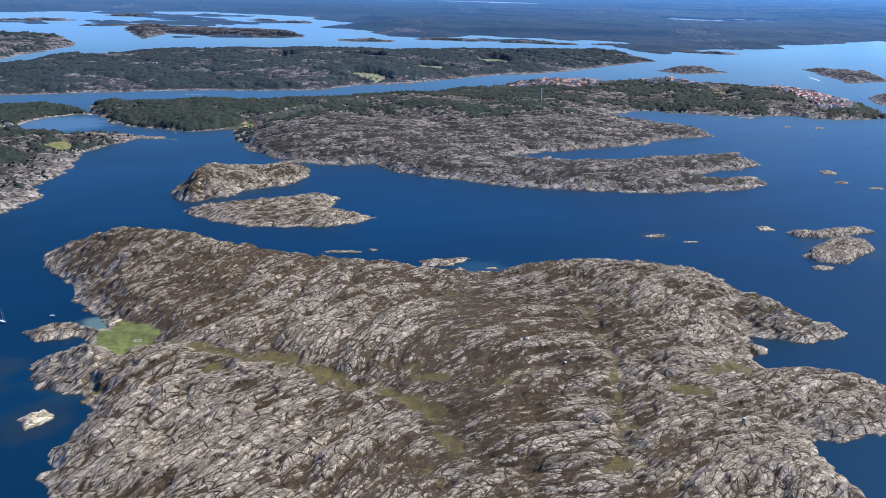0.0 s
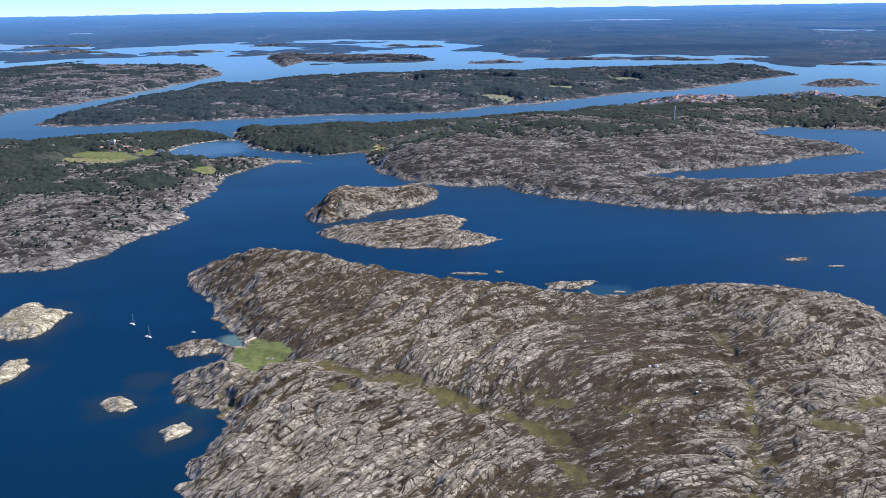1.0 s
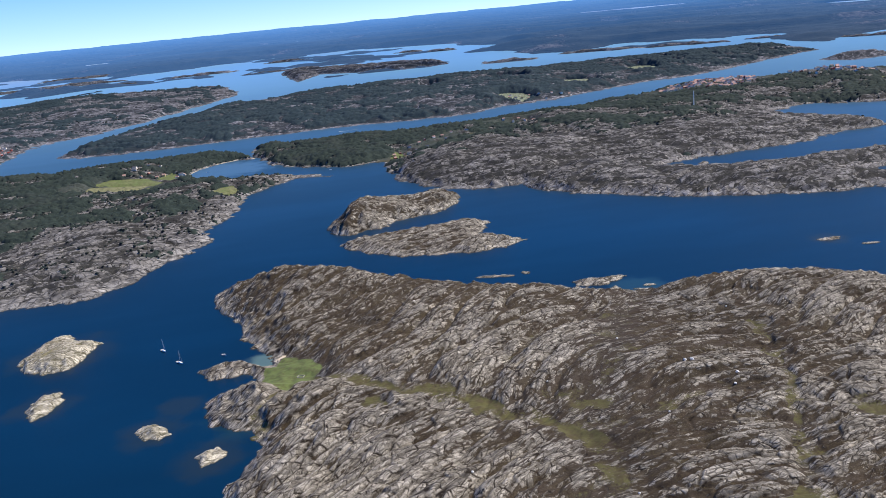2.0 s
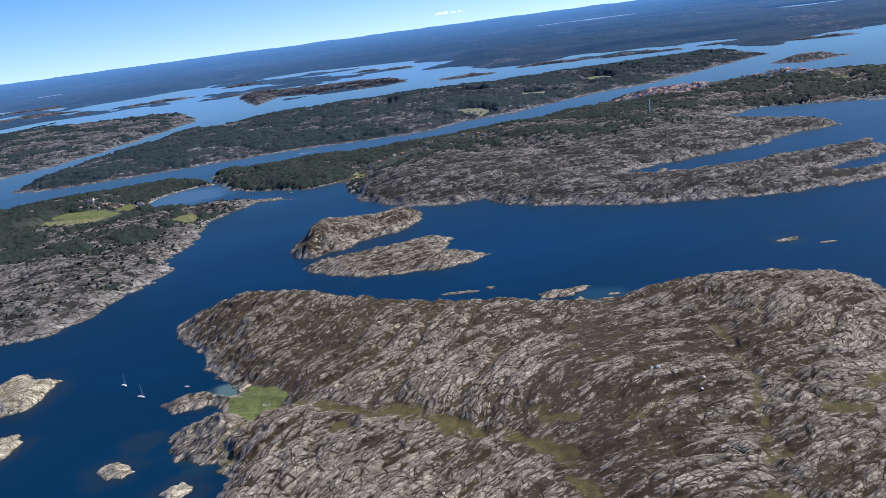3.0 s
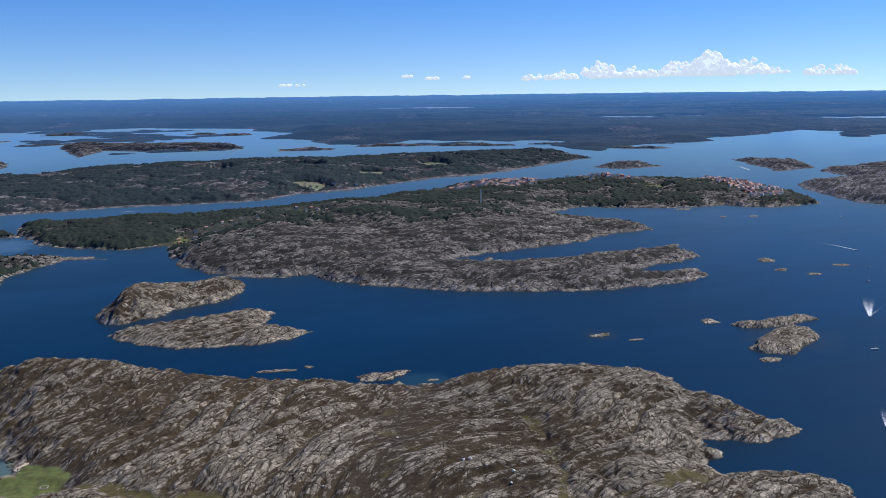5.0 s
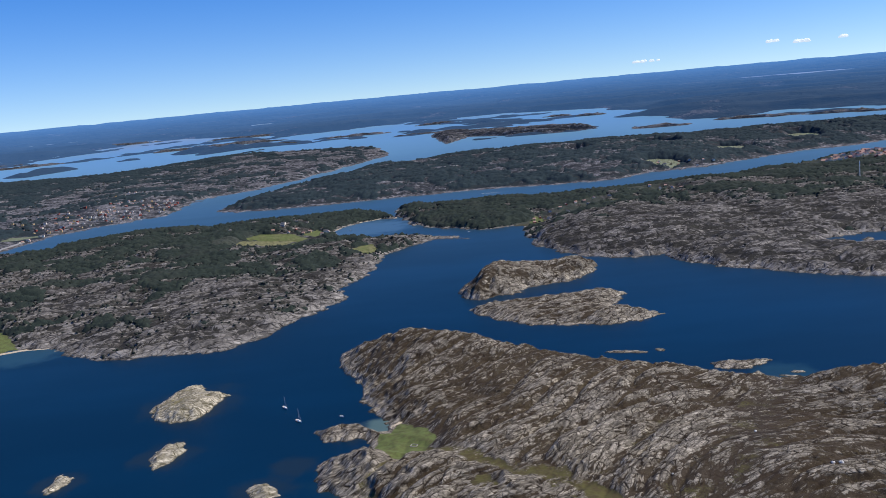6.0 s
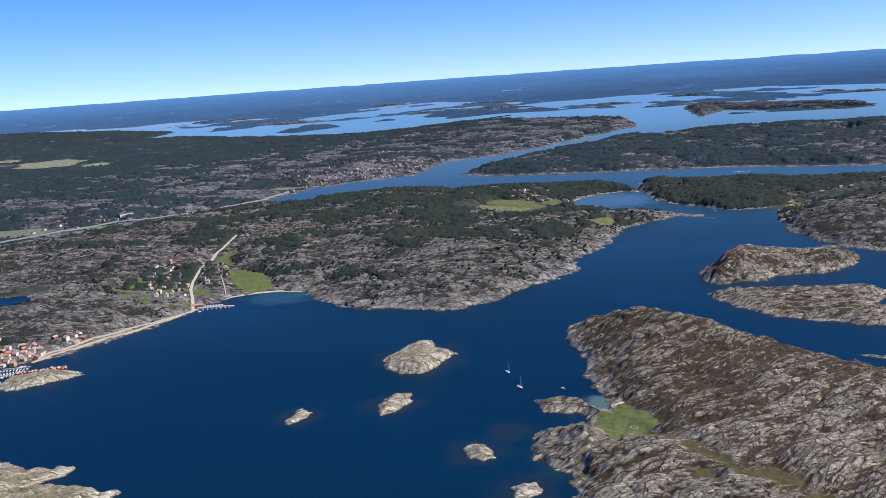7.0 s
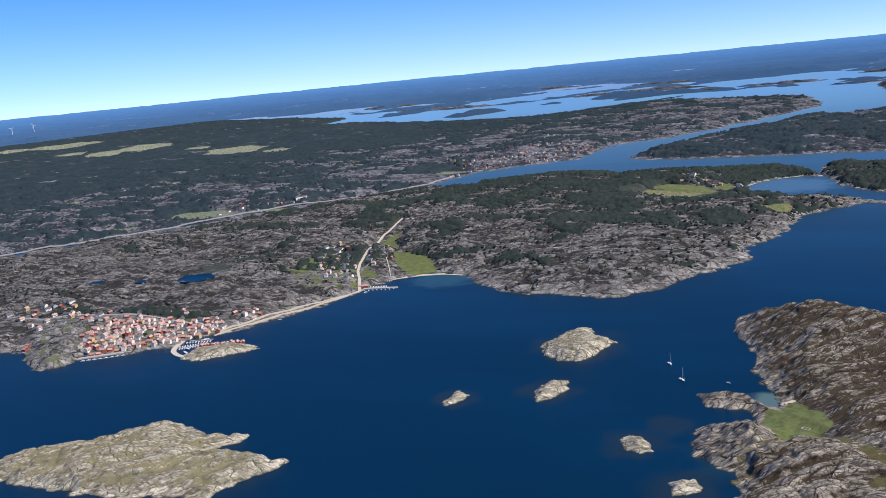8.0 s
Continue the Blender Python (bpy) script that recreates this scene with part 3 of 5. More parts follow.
near.mesh("island", 1.2, M_NEAR, "bare ice-worn granite island with heath and grassy hollows",
          pieces=(("meadow", "green salt meadow at the head of the cove", lambda x, y, vals, sd, h: vals["lawn"] > 0.4), *RIM,
                  ("rocky_point", "bare grey rock knoll beside the cove", within([(-372, 691), (-366, 720), (-350, 735), (-305, 722), (-306, 664), (-318, 642), (-350, 650)])),
                  ("rocky_point", "long bare eastern point", within([(345, 1000), (360, 940), (320, 800), (450, 800), (450, 850), (400, 920)])),
                  ("rocky_point", "broad bare south-eastern point", within([(310, 740), (300, 590), (420, 640), (440, 740)])))
          + tuple(("grassy_hollow", "damp yellow-green grass in a hollow of the rock", along(low[0], 1.7 * low[1])) for low in NEAR_LOWS))

# islands and skerries round it
ISLE_HIGH = [(-447, 1356), (-422, 1321), (-389, 1316), (-353, 1357), (-316, 1404), (-274, 1438), (-239, 1504), (-247, 1565), (-274, 1560),
             (-324, 1542), (-391, 1515), (-439, 1480)]
ISLE_FLAT = [(-402, 1252), (-366, 1220), (-295, 1189), (-227, 1182), (-165, 1185), (-115, 1219), (-100, 1246), (-137, 1269), (-177, 1272),
             (-165, 1356), (-196, 1380), (-266, 1342), (-323, 1307), (-371, 1282)]
ISLE_LOW = [(-645, 425), (-678, 426), (-706, 410), (-728, 394), (-732, 431), (-771, 406), (-792, 413), (-831, 409), (-841, 395), (-855, 356),
            (-873, 308), (-885, 272), (-911, 212), (-827, 232), (-760, 263), (-693, 306), (-642, 341), (-642, 387)]
Land(ISLE_HIGH, 44, 30, 0.9, 45, 9, bare=0.06).mesh("island", 2.2, M_NEAR, "steep rounded granite islet with dark heath on top", pieces=RIM)
Land(ISLE_FLAT, 12, 25, 0.8, 40, 9, bare=0.22).mesh("island", 2.2, M_NEAR, "low flat grey granite islet with a rocky spur", pieces=RIM)
Land(ISLE_LOW, 15, 28, 1.15, 62, 9, bare=0.05).mesh("island", 1.7, M_PALE, "low pale granite island with thin dry grass", pieces=RIM)
SKERRIES = [
    ([(-1040, 508), (-1013, 520), (-982, 593), (-1000, 602), (-1030, 590), (-1066, 545)], 5),
    ([(-24, 1036), (2, 1047), (45, 1057), (35, 1035), (13, 1018), (-13, 1021)], 5),
    ([(525, 1211), (540, 1186), (599, 1196), (664, 1225), (663, 1249), (623, 1240), (573, 1224)], 6),
    ([(503, 1095), (538, 1142), (601, 1191), (632, 1176), (624, 1137), (553, 1067), (512, 1079)], 9),
    ([(-653, 815), (-627, 788), (-603, 785), (-578, 796), (-579, 830), (-583, 873), (-613, 870), (-640, 899), (-658, 886), (-659, 847)], 11),
    ([(-561, 690), (-546, 679), (-536, 695), (-538, 722), (-554, 737), (-567, 727)], 6),
    ([(-420, 652), (-402, 641), (-389, 639), (-387, 652), (-398, 665), (-413, 664)], 5),
    ([(-626, 616), (-616, 612), (-612, 630), (-614, 647), (-633, 650)], 4),
    ([(-339, 610), (-325, 593), (-317, 600), (-314, 617), (-327, 625), (-334, 620)], 4),
    ([(1019, 1585), (1074, 1631), (1146, 1642), (1173, 1586), (1102, 1577)], 5),
    ([(567, 771), (571, 754), (597, 741), (619, 771), (588, 782)], 4),
    (ring_of(321, 1180, 17, 9, 0, 1), 4), (ring_of(365, 1153, 11, 5, 10, 2), 2), (ring_of(499, 1230, 13, 11, 0, 3), 4),
    (ring_of(-124, 1072, 30, 6, 0, 4), 1.6), (ring_of(-87, 1082, 7, 5, 0, 5), 1.4), (ring_of(511, 1048, 15, 9, 0, 6), 3),
    (ring_of(783, 1653, 20, 16, 0, 7), 5), (ring_of(772, 1566, 11, 9, 0, 8), 3), (ring_of(816, 1524, 17, 8, 0, 9), 3),
    (ring_of(909, 1594, 19, 9, 0, 10), 3), (ring_of(923, 2221, 11, 8, 0, 11), 3), (ring_of(1009, 2223, 18, 8, 0, 12), 3),
    (ring_of(867, 2373, 30, 10, 0, 13), 3), (ring_of(230, 1745, 12, 10, 0, 14), 4), (ring_of(604, 1592, 15, 14, 0, 15), 3),
    (ring_of(655, 1840, 22, 10, 20, 16), 2.5), (ring_of(62, 1004, 12, 4, 0, 17), 1.0), (ring_of(72, 1018, 8, 3, 0, 18), 0.9),
]
for ring, high in SKERRIES:
    Land(ring, high * (1.3 if high < 8 else 0.85), 9, 0.7 if high > 3.5 else 0.45, 40, 4.5 if high > 3.5 else 3, bare=0.22, size=0.6).mesh("skerry", 1.3 if ring[0][1] < 1300 else 2.2, M_NEAR if ring[0][0] > -200 else M_PALE,
                                                           "small pale granite skerry washed bare at the waterline", "skerry", pieces=RIM)

# the wooded headland with its two rocky tongues, and the town's ridge behind
HEAD_SHORE = [(-963, 2338), (-911, 2190), (-797, 2043), (-692, 1976), (-564, 1947), (-488, 1989), (-442, 1847), (-382, 1713), (-288, 1639),
              (-196, 1617), (-131, 1641), (-94, 1577), (-17, 1536), (87, 1492), (146, 1463), (226, 1458), (325, 1446), (426, 1448),
              (537, 1480), (627, 1542), (591, 1576), (500, 1562), (462, 1582), (544, 1636), (674, 1715), (645, 1806), (512, 1770)]
HEAD_INLET = [(469, 1743), (365, 1700), (258, 1685), (190, 1699), (153, 1747), (225, 1799), (330, 1844), (458, 1907), (544, 1990),
              (679, 2054), (658, 2150), (557, 2222), (465, 2287), (475, 2380), (618, 2479), (690, 2435)]
HEAD_TOWN = [(845, 2406), (1018, 2433), (1124, 2377), (1301, 2427), (1331, 2655), (1307, 2924), (1243, 3058), (971, 3107),
             (760, 3178), (513, 3098), (302, 3057), (126, 2813), (-59, 2669), (-246, 2570), (-457, 2444), (-610, 2405), (-754, 2348), (-908, 2383)]
TOWN_LANES = [[(205, 2788), (353, 2880), (525, 2960)], [(674, 3026), (821, 3060), (927, 2952)], [(1136, 2960), (1224, 2900), (1240, 2745), (1180, 2560)]]
COVE_LANE = [(-470, 2000), (-449, 2080), (-403, 2147), (-338, 2208)]
SPORT = [(875, 2795), (954, 2842), (930, 2722), (864, 2719)]
head = Land(HEAD_SHORE + HEAD_INLET + HEAD_TOWN, 26, 70, 1.25, 20, 12, [([(-488, 1989), (-430, 2060), (-300, 2150), (-170, 2300)], 28, 9, 0.9)],
            -0.15, 0.9, rim=1.5, levels=tuple((t, 60) for t in TOWN_LANES), meadows=((SPORT, 1.0, 0.2), (ring_of(-205, 2400, 50, 22, 20, 3), 0.8, 0.7), (ring_of(-468, 2035, 20, 50, 12, 8), 0.9, 0.1)), humps=((100, 2250, 260, 16), (-250, 1850, 160, 10), (380, 2880, 160, 10), (760, 2960, 180, 9), (1200, 2780, 200, 6)),
            wood=(0.17, 31, lambda x, y: 0.55 * smooth(-200, -520, x) + 0.3 * smooth(1900, 2200, y) - 0.45 * smooth(100, 450, x) + 0.45 * smooth(2300, 2500, y) - 0.6 * smooth(2080, 1900, y) * smooth(-460, -340, x)))
head.mesh("ground", 4.2, M_HEATH, "rocky headland of grey granite, heath and woods", "headland", "structure")

# the long wooded island across the sound
LONG_ISLE = [(-1667, 2425), (-1561, 2380), (-1398, 2422), (-1239, 2478), (-1087, 2561), (-924, 2633), (-751, 2694), (-568, 2728), (-387, 2776),
             (-270, 2933), (-116, 3002), (85, 3219), (195, 3337), (420, 3462), (629, 3690), (781, 3892), (1049, 4172), (956, 4520),
             (859, 4757), (538, 4506), (109, 4390), (-314, 4313), (-732, 4229), (-1147, 4146), (-1374, 3953), (-1467, 3679),
             (-1607, 3816), (-1673, 3320), (-1721, 2999), (-1691, 2685)]
ISLE_FIELDS = [(-350, 3630, 95, 110, 10), (-50, 3390, 85, 90, 10), (225, 3710, 70, 90, 0), (-262, 3060, 60, 80, 30), (-650, 3500, 50, 60, 0)]
long_isle = Land(LONG_ISLE, 30, 170, 0.85, 15, 16, humps=((-500, 3450, 500, 22), (300, 3950, 350, 14), (-1050, 3100, 350, 8)), bare=-0.3, size=1.8, wood=(0.6, 33, None), meadows=tuple((ring_of(*m, 5), 0.9, 0.4) for m in ISLE_FIELDS))
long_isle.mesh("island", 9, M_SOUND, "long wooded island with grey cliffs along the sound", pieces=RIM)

# the mainland shore with the villages, south of the canal
SHORE_BAY = [(-570, 1841), (-667, 1849), (-706, 1740), (-724, 1658), (-693, 1560), (-683, 1437), (-689, 1390), (-638, 1318), (-651, 1261),
             (-669, 1178), (-677, 1104), (-691, 1046), (-723, 1018), (-788, 1005), (-851, 975), (-931, 986), (-1005, 1023), (-1060, 1014),
             (-1110, 956), (-1105, 880), (-1084, 760), (-1091, 681), (-1090, 612), (-1120, 555), (-1107, 522), (-1187, 422),
             (-1161, 401), (-1178, 369), (-1227, 361), (-1290, 374), (-1342, 358), (-1371, 288), (-1381, 149), (-1450, -200), (-2260, -200)]
CANAL = [(-2218, 406), (-2196, 583), (-2155, 773), (-2082, 969), (-2028, 1105), (-2016, 1275), (-1985, 1447), (-1922, 1610), (-1891, 1742)]
SHORE_SOUND = [(-1787, 1770), (-1760, 1905), (-1650, 2035), (-1433, 2086), (-1332, 2179), (-1202, 2192), (-1054, 2272),
               (-914, 2188), (-896, 2158), (-944, 2148), (-980, 2106), (-1003, 2044), (-1002, 1960), (-919, 1887), (-812, 1855), (-710, 1889)]
FIELD_LAWNS = [[(-1156, 1822), (-1158, 1885), (-1073, 1900), (-1010, 1850), (-1030, 1832)], [(-1050, 1909), (-1048, 1979), (-1009, 1944), (-1008, 1894)], [(-1132, 1715), (-1152, 1800), (-1040, 1820), (-1040, 1730)],
               [(-1029, 1746), (-1013, 1812), (-972, 1762), (-993, 1719)], [(-809, 1699), (-784, 1747), (-752, 1705), (-762, 1664)]]
HAMLET_LAWNS = [[(-1247, 1055), (-1157, 994), (-1106, 979), (-1067, 1006), (-1137, 1051), (-1202, 1060)],
                [(-1323, 1072), (-1267, 1085), (-1329, 1126), (-1396, 1200), (-1375, 1148)], [(-1192, 936), (-1156, 910), (-1140, 922), (-1159, 943)]]
VILLAGE_CORE = [(-1213, 432), (-1184, 430), (-1144, 483), (-1112, 540), (-1100, 580), (-1098, 612), (-1145, 622), (-1163, 596), (-1225, 556), (-1262, 510), (-1255, 460)]
VILLAGE_BACK = [(-1262, 510), (-1225, 556), (-1166, 590), (-1150, 640), (-1230, 610), (-1300, 560), (-1365, 505), (-1430, 460), (-1431, 404), (-1343, 408), (-1320, 450)]
VILLAGE = [(-1184, 428), (-1148, 480), (-1122, 545), (-1098, 605), (-1100, 632), (-1150, 625), (-1230, 585), (-1300, 545), (-1372, 495), (-1420, 430), (-1330, 430)]
HAMLET = [(-1112, 850), (-1180, 800), (-1290, 820), (-1330, 900), (-1270, 985), (-1180, 945)]
COAST_BELT = [(-1098, 600), (-1135, 640), (-1140, 720), (-1130, 790), (-1125, 850), (-1085, 850), (-1080, 700)]
VILLAGE_POINT = [(-1160, 395), (-1180, 365), (-1230, 355), (-1300, 370), (-1335, 410), (-1250, 440)]
POND_LEVEL = 24.0
ROAD_COAST = [(-1107, 600), (-1106, 640), (-1108, 700), (-1101, 764), (-1098, 857)]
ROAD_HILL = [(-1098, 857), (-1140, 890), (-1197, 929), (-1277, 1012), (-1340, 1085), (-1402, 1154), (-1463, 1259)]
VILLAGE_LANE = [(-1440, 415), (-1403, 440), (-1372, 485), (-1286, 545), (-1216, 570), (-1160, 594), (-1107, 606)]
VILLAGE_TREES = [(-1410, 470), (-1372, 512), (-1300, 562), (-1230, 588), (-1170, 612)]
HAMLET_LANE = [(-1190, 830), (-1230, 900), (-1265, 960)]
shore = Land(SHORE_BAY + CANAL + SHORE_SOUND, 26, 110, 1.3, 35, 10, (), -0.02, 0.85, gardens=((VILLAGE, 0.5), (HAMLET, 0.75), (COAST_BELT, 0.25), (VILLAGE_POINT, 0.55)),
             meadows=tuple((grown(ring, 1.15), 0.95, dry) for ring, dry in zip(FIELD_LAWNS, (0.3, 0.1, 1.0, 0.1, 0.5))) + tuple((grown(ring, 1.1), 0.95, 0.1) for ring in HAMLET_LAWNS), rim=2.2, ponds=((-1400, 716, 24, POND_LEVEL), (-1560, 590, 13, POND_LEVEL), (-1478, 640, 9, POND_LEVEL)), levels=((ROAD_COAST, 12), (ROAD_HILL, 12), (VILLAGE_LANE, 60), (HAMLET_LANE, 50)),
             wood=(0.22, 35, lambda x, y: 0.45 * smooth(1150, 1700, y) - 0.35 * smooth(1000, 600, y) - 0.45 * smooth(120, 20, from_line(x, y, SHORE_BAY[:22]))
                   + 0.55 * np.exp(-(from_line(x, y, HAMLET_LANE) / 80) ** 2) + 0.75 * np.exp(-(from_line(x, y, VILLAGE_TREES) / 17) ** 2)))
shore.mesh("ground", 4.6, M_HEATH, "mainland of heathy granite knolls and scattered woods", "mainland", "structure")

# the country north of the canal
NORTH_SHORE = [(-1929, 1757), (-1985, 1893), (-1998, 2079), (-1937, 2204), (-1836, 2385), (-1972, 2752), (-1864, 2988), (-1813, 3321),
               (-1821, 3681), (-1815, 4282), (-2200, 4945), (-2503, 5158), (-3352, 5445), (-3375, 4747), (-3450, 4238), (-3660, 3950),
               (-4697, 3966), (-5377, 4089), (-5837, 3695), (-5738, 3956), (-6145, 4540), (-7324, 4832), (-9500, 4900), (-9500, -1500), (-2330, -1500)]
HIGH_ROAD = [(-2330, 100), (-2262, 586), (-2213, 774), (-2150, 986), (-2120, 1180), (-2094, 1362), (-2000, 1540), (-1962, 1768), (-2010, 1930)]
FIELDS = [(-2235, 1140, 120, 70, 35), (-2260, 900, 60, 30, 70), (-7985, 2231, 200, 460, 74), (-7679, 2613, 320, 620, 71), (-5753, 2205, 150, 380, 69), (-6269, 2147, 130, 260, 71),
          (-5867, 2525, 240, 450, 67), (-5023, 2509, 110, 190, 63), (-4437, 2470, 220, 300, 61), (-3968, 2458, 100, 160, 58), (-3500, 2250, 60, 90, 60),
          (-3200, 1500, 45, 70, 65), (-2700, 2050, 40, 60, 50), (-3050, 1050, 50, 80, 72), (-2900, 1700, 80, 45, 30),
          (-2085, 1985, 60, 35, 60), (-2085, 1290, 80, 26, 42)]
north = Land(NORTH_SHORE + [(x - 52, y) for x, y in CANAL], 13, 120, 0.75, 25, 22, bare=-0.05, size=1.7, wood=(0.38, 37, lambda x, y: 0.36 * smooth(-2700, -3500, x) - 0.12 * smooth(2000, 2400, y) * smooth(-3000, -2600, x)), levels=((HIGH_ROAD, 30), ([(-9000, 2500), (-6000, 2700), (-4200, 2800)], 900)), humps=((-2500, 1500, 350, 10), (-2250, 2750, 300, 18), (-2150, 3700, 400, 26), (-2600, 700, 400, 6)),
             meadows=tuple((ring_of(*m, 7 + k), 0.9, 0.1 if m[0] > -3000 else 0.7) for k, m in enumerate(FIELDS)))
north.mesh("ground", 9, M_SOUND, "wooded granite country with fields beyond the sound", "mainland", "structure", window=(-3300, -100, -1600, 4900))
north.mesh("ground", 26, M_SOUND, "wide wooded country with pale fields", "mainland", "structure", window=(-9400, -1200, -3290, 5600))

# outer islands
FAR_ISLETS = [(-7213, 5938, 380, 120), (-5979, 5378, 330, 90), (-5344, 5281, 260, 80), (-4410, 6195, 420, 110), (-4235, 6492, 350, 90),
              (-2997, 6384, 330, 80), (-2645, 7343, 200, 90), (-1480, 7150, 140, 70), (-1175, 6924, 160, 80), (-3987, 6431, 300, 90),
              (-5504, 5240, 220, 70), (-4767, 7502, 380, 120), (-6663, 7852, 420, 160), (-2300, 6000, 200, 60), (-3500, 5900, 260, 70),
              (-450, 5090, 190, 70), (60, 5320, 260, 60), (600, 5230, 300, 55), (1050, 5240, 160, 50), (870, 4640, 140, 60), (1480, 4780, 180, 60)]
OUTER = [
    ([(-2094, 5686), (-1665, 4792), (-1693, 5315), (-1435, 5191), (-1095, 5115), (-845, 5292), (-1067, 5518), (-1566, 5672), (-1869, 5746)], 35),
    ([(920, 3678), (1019, 3572), (1229, 3669), (1195, 3811), (1038, 3829)], 12),
    ([(1660, 3938), (1641, 3577), (1616, 3357), (1830, 3477), (1919, 3757), (1775, 3873)], 14),
    ([(1467, 2907), (1425, 2661), (1428, 2451), (1527, 2338), (1762, 2358), (2018, 2358), (2943, 3460), (2536, 3413), (2081, 3499),
      (1790, 3352), (1785, 3117), (1812, 2962), (1665, 2986)], 26),
]
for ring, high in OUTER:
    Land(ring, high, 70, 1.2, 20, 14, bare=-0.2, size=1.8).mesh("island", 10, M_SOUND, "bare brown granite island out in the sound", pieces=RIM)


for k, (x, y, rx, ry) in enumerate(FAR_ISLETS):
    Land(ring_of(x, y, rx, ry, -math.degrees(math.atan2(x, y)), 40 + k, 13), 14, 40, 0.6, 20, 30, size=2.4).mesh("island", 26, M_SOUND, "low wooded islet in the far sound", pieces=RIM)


# the far country, to the horizon
FAR_SHORE = [(-9500, 5000), (-8198, 5480), (-7949, 6177), (-6363, 6056), (-6269, 6929), (-6729, 8468), (-4045, 7185), (-3528, 7629), (-2958, 8318),
             (-2442, 8560), (-1130, 7897), (-725, 6260), (-309, 5574), (138, 5636), (581, 5580), (1002, 5470), (1057, 4883), (1168, 4680),
             (1664, 4979), (2032, 5091), (2382, 5569), (2926, 6110), (3380, 6727), (3079, 5878), (3124, 5561), (3631, 5688),
             (4371, 6384), (9000, 9000), (40000, 26000), (0, 60000), (-60000, 40000), (-60000, -8000), (-9500, -3000)]
LAKES = [(700, 15200, 1300, 700), (2750, 9550, 450, 360), (-6900, 11100, 620, 360), (-4600, 13500, 750, 300), (4900, 8500, 600, 320), (5700, 8300, 800, 360),
         (-9500, 9900, 900, 380), (3550, 9900, 300, 260)]


def far_country():
    turns, rings = np.radians(np.linspace(-88, 52, 640)), np.geomspace(4300, 37500, 230)
    a, r = np.meshgrid(turns, rings)
    x, y = EYE[0] + r * np.sin(a), EYE[1] + r * np.cos(a)
    wx, wy = x + 160 * perlin(x / 900, y / 900, 21) + 60 * perlin(x / 260, y / 260, 22), y + 160 * perlin(x / 900, y / 900, 23) + 60 * perlin(x / 260, y / 260, 24)
    land = inside_by(wx, wy, FAR_SHORE)
    # strings of low islands fill the western sound
    zone = smooth(1900, 1200, x) * smooth(4800, 5300, r) * smooth(0, 250, -land)
    zone = zone * smooth(-150, -400, inside_by(x, y, NORTH_SHORE))
    chain = perlin(a * r / 800, r / 900, 71) + 0.45 * perlin(a * r / 280, r / 330, 72)
    land = np.maximum(land, zone * 420 * (chain - 0.12) - 500 * (1 - zone))
    sd = land + (1 - 0.6 * zone) * 220 * perlin(x / 620, y / 520, 29) + 90 * perlin(x / 210, y / 180, 30) - 40
    hills = 46 * (1 - np.minimum(1, 2 * np.abs(perlin(x / 2300, y / 1100, 33)))) * smooth(0, 400, sd)
    for lx, ly, rx, ry in LAKES:   # open country towards the lakes
        t = math.atan2(lx, ly)
        c, s = math.cos(t), math.sin(t)
        hills = hills * (1 - np.exp(-((c * (x - lx) - s * (y - ly)) / (1.5 * rx)) ** 2 - ((s * (x - lx) + c * (y - ly)) / 2600) ** 2))
    h = np.where(sd > 0, 13 * (1 - np.exp(-np.maximum(sd, 0) / 200)) * (1 + 0.8 * perlin(x / 1500, y / 1500, 25)) + 13 * np.abs(perlin(x / 300, y / 220, 26)) + hills + 3 * perlin(x / 90, y / 90, 27) - 0.5, np.maximum(sd * 0.05, -12))
    for lx, ly, rx, ry in LAKES:
        t = math.atan2(lx, ly)
        c, s = math.cos(t), math.sin(t)
        across, along = c * (wx - lx) - s * (wy - ly), s * (wx - lx) + c * (wy - ly)
        k = smooth(1.15, 0.9, np.hypot(across / rx, along / ry))
        h = h * (1 - k) - 25 * k
    idx = np.arange(a.size).reshape(a.shape)
    keep = h > -9
    cells = keep[:-1, :-1] | keep[1:, :-1] | keep[:-1, 1:] | keep[1:, 1:]
    q = np.stack([idx[:-1, :-1], idx[1:, :-1], idx[1:, 1:], idx[:-1, 1:]], -1)[cells][:, ::-1]
    used, q = np.unique(q, return_inverse=True)
    v = np.stack([x.ravel(), y.ravel(), h.ravel()], -1)[used]
    heath = np.clip(0.75 + 0.6 * perlin(x / 500, y / 500, 28), 0, 1).ravel()[used]
    coast = (1 - smooth(20, 90, sd)).ravel()[used]
    # air: how strongly the surface glows with painted haze, by distance
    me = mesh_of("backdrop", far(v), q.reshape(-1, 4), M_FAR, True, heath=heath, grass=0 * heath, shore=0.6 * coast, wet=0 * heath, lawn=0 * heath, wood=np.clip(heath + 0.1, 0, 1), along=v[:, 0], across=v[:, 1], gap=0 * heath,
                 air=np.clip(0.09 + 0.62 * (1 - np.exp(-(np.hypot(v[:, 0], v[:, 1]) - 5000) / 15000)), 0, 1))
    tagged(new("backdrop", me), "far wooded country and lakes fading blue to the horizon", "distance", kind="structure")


far_country()

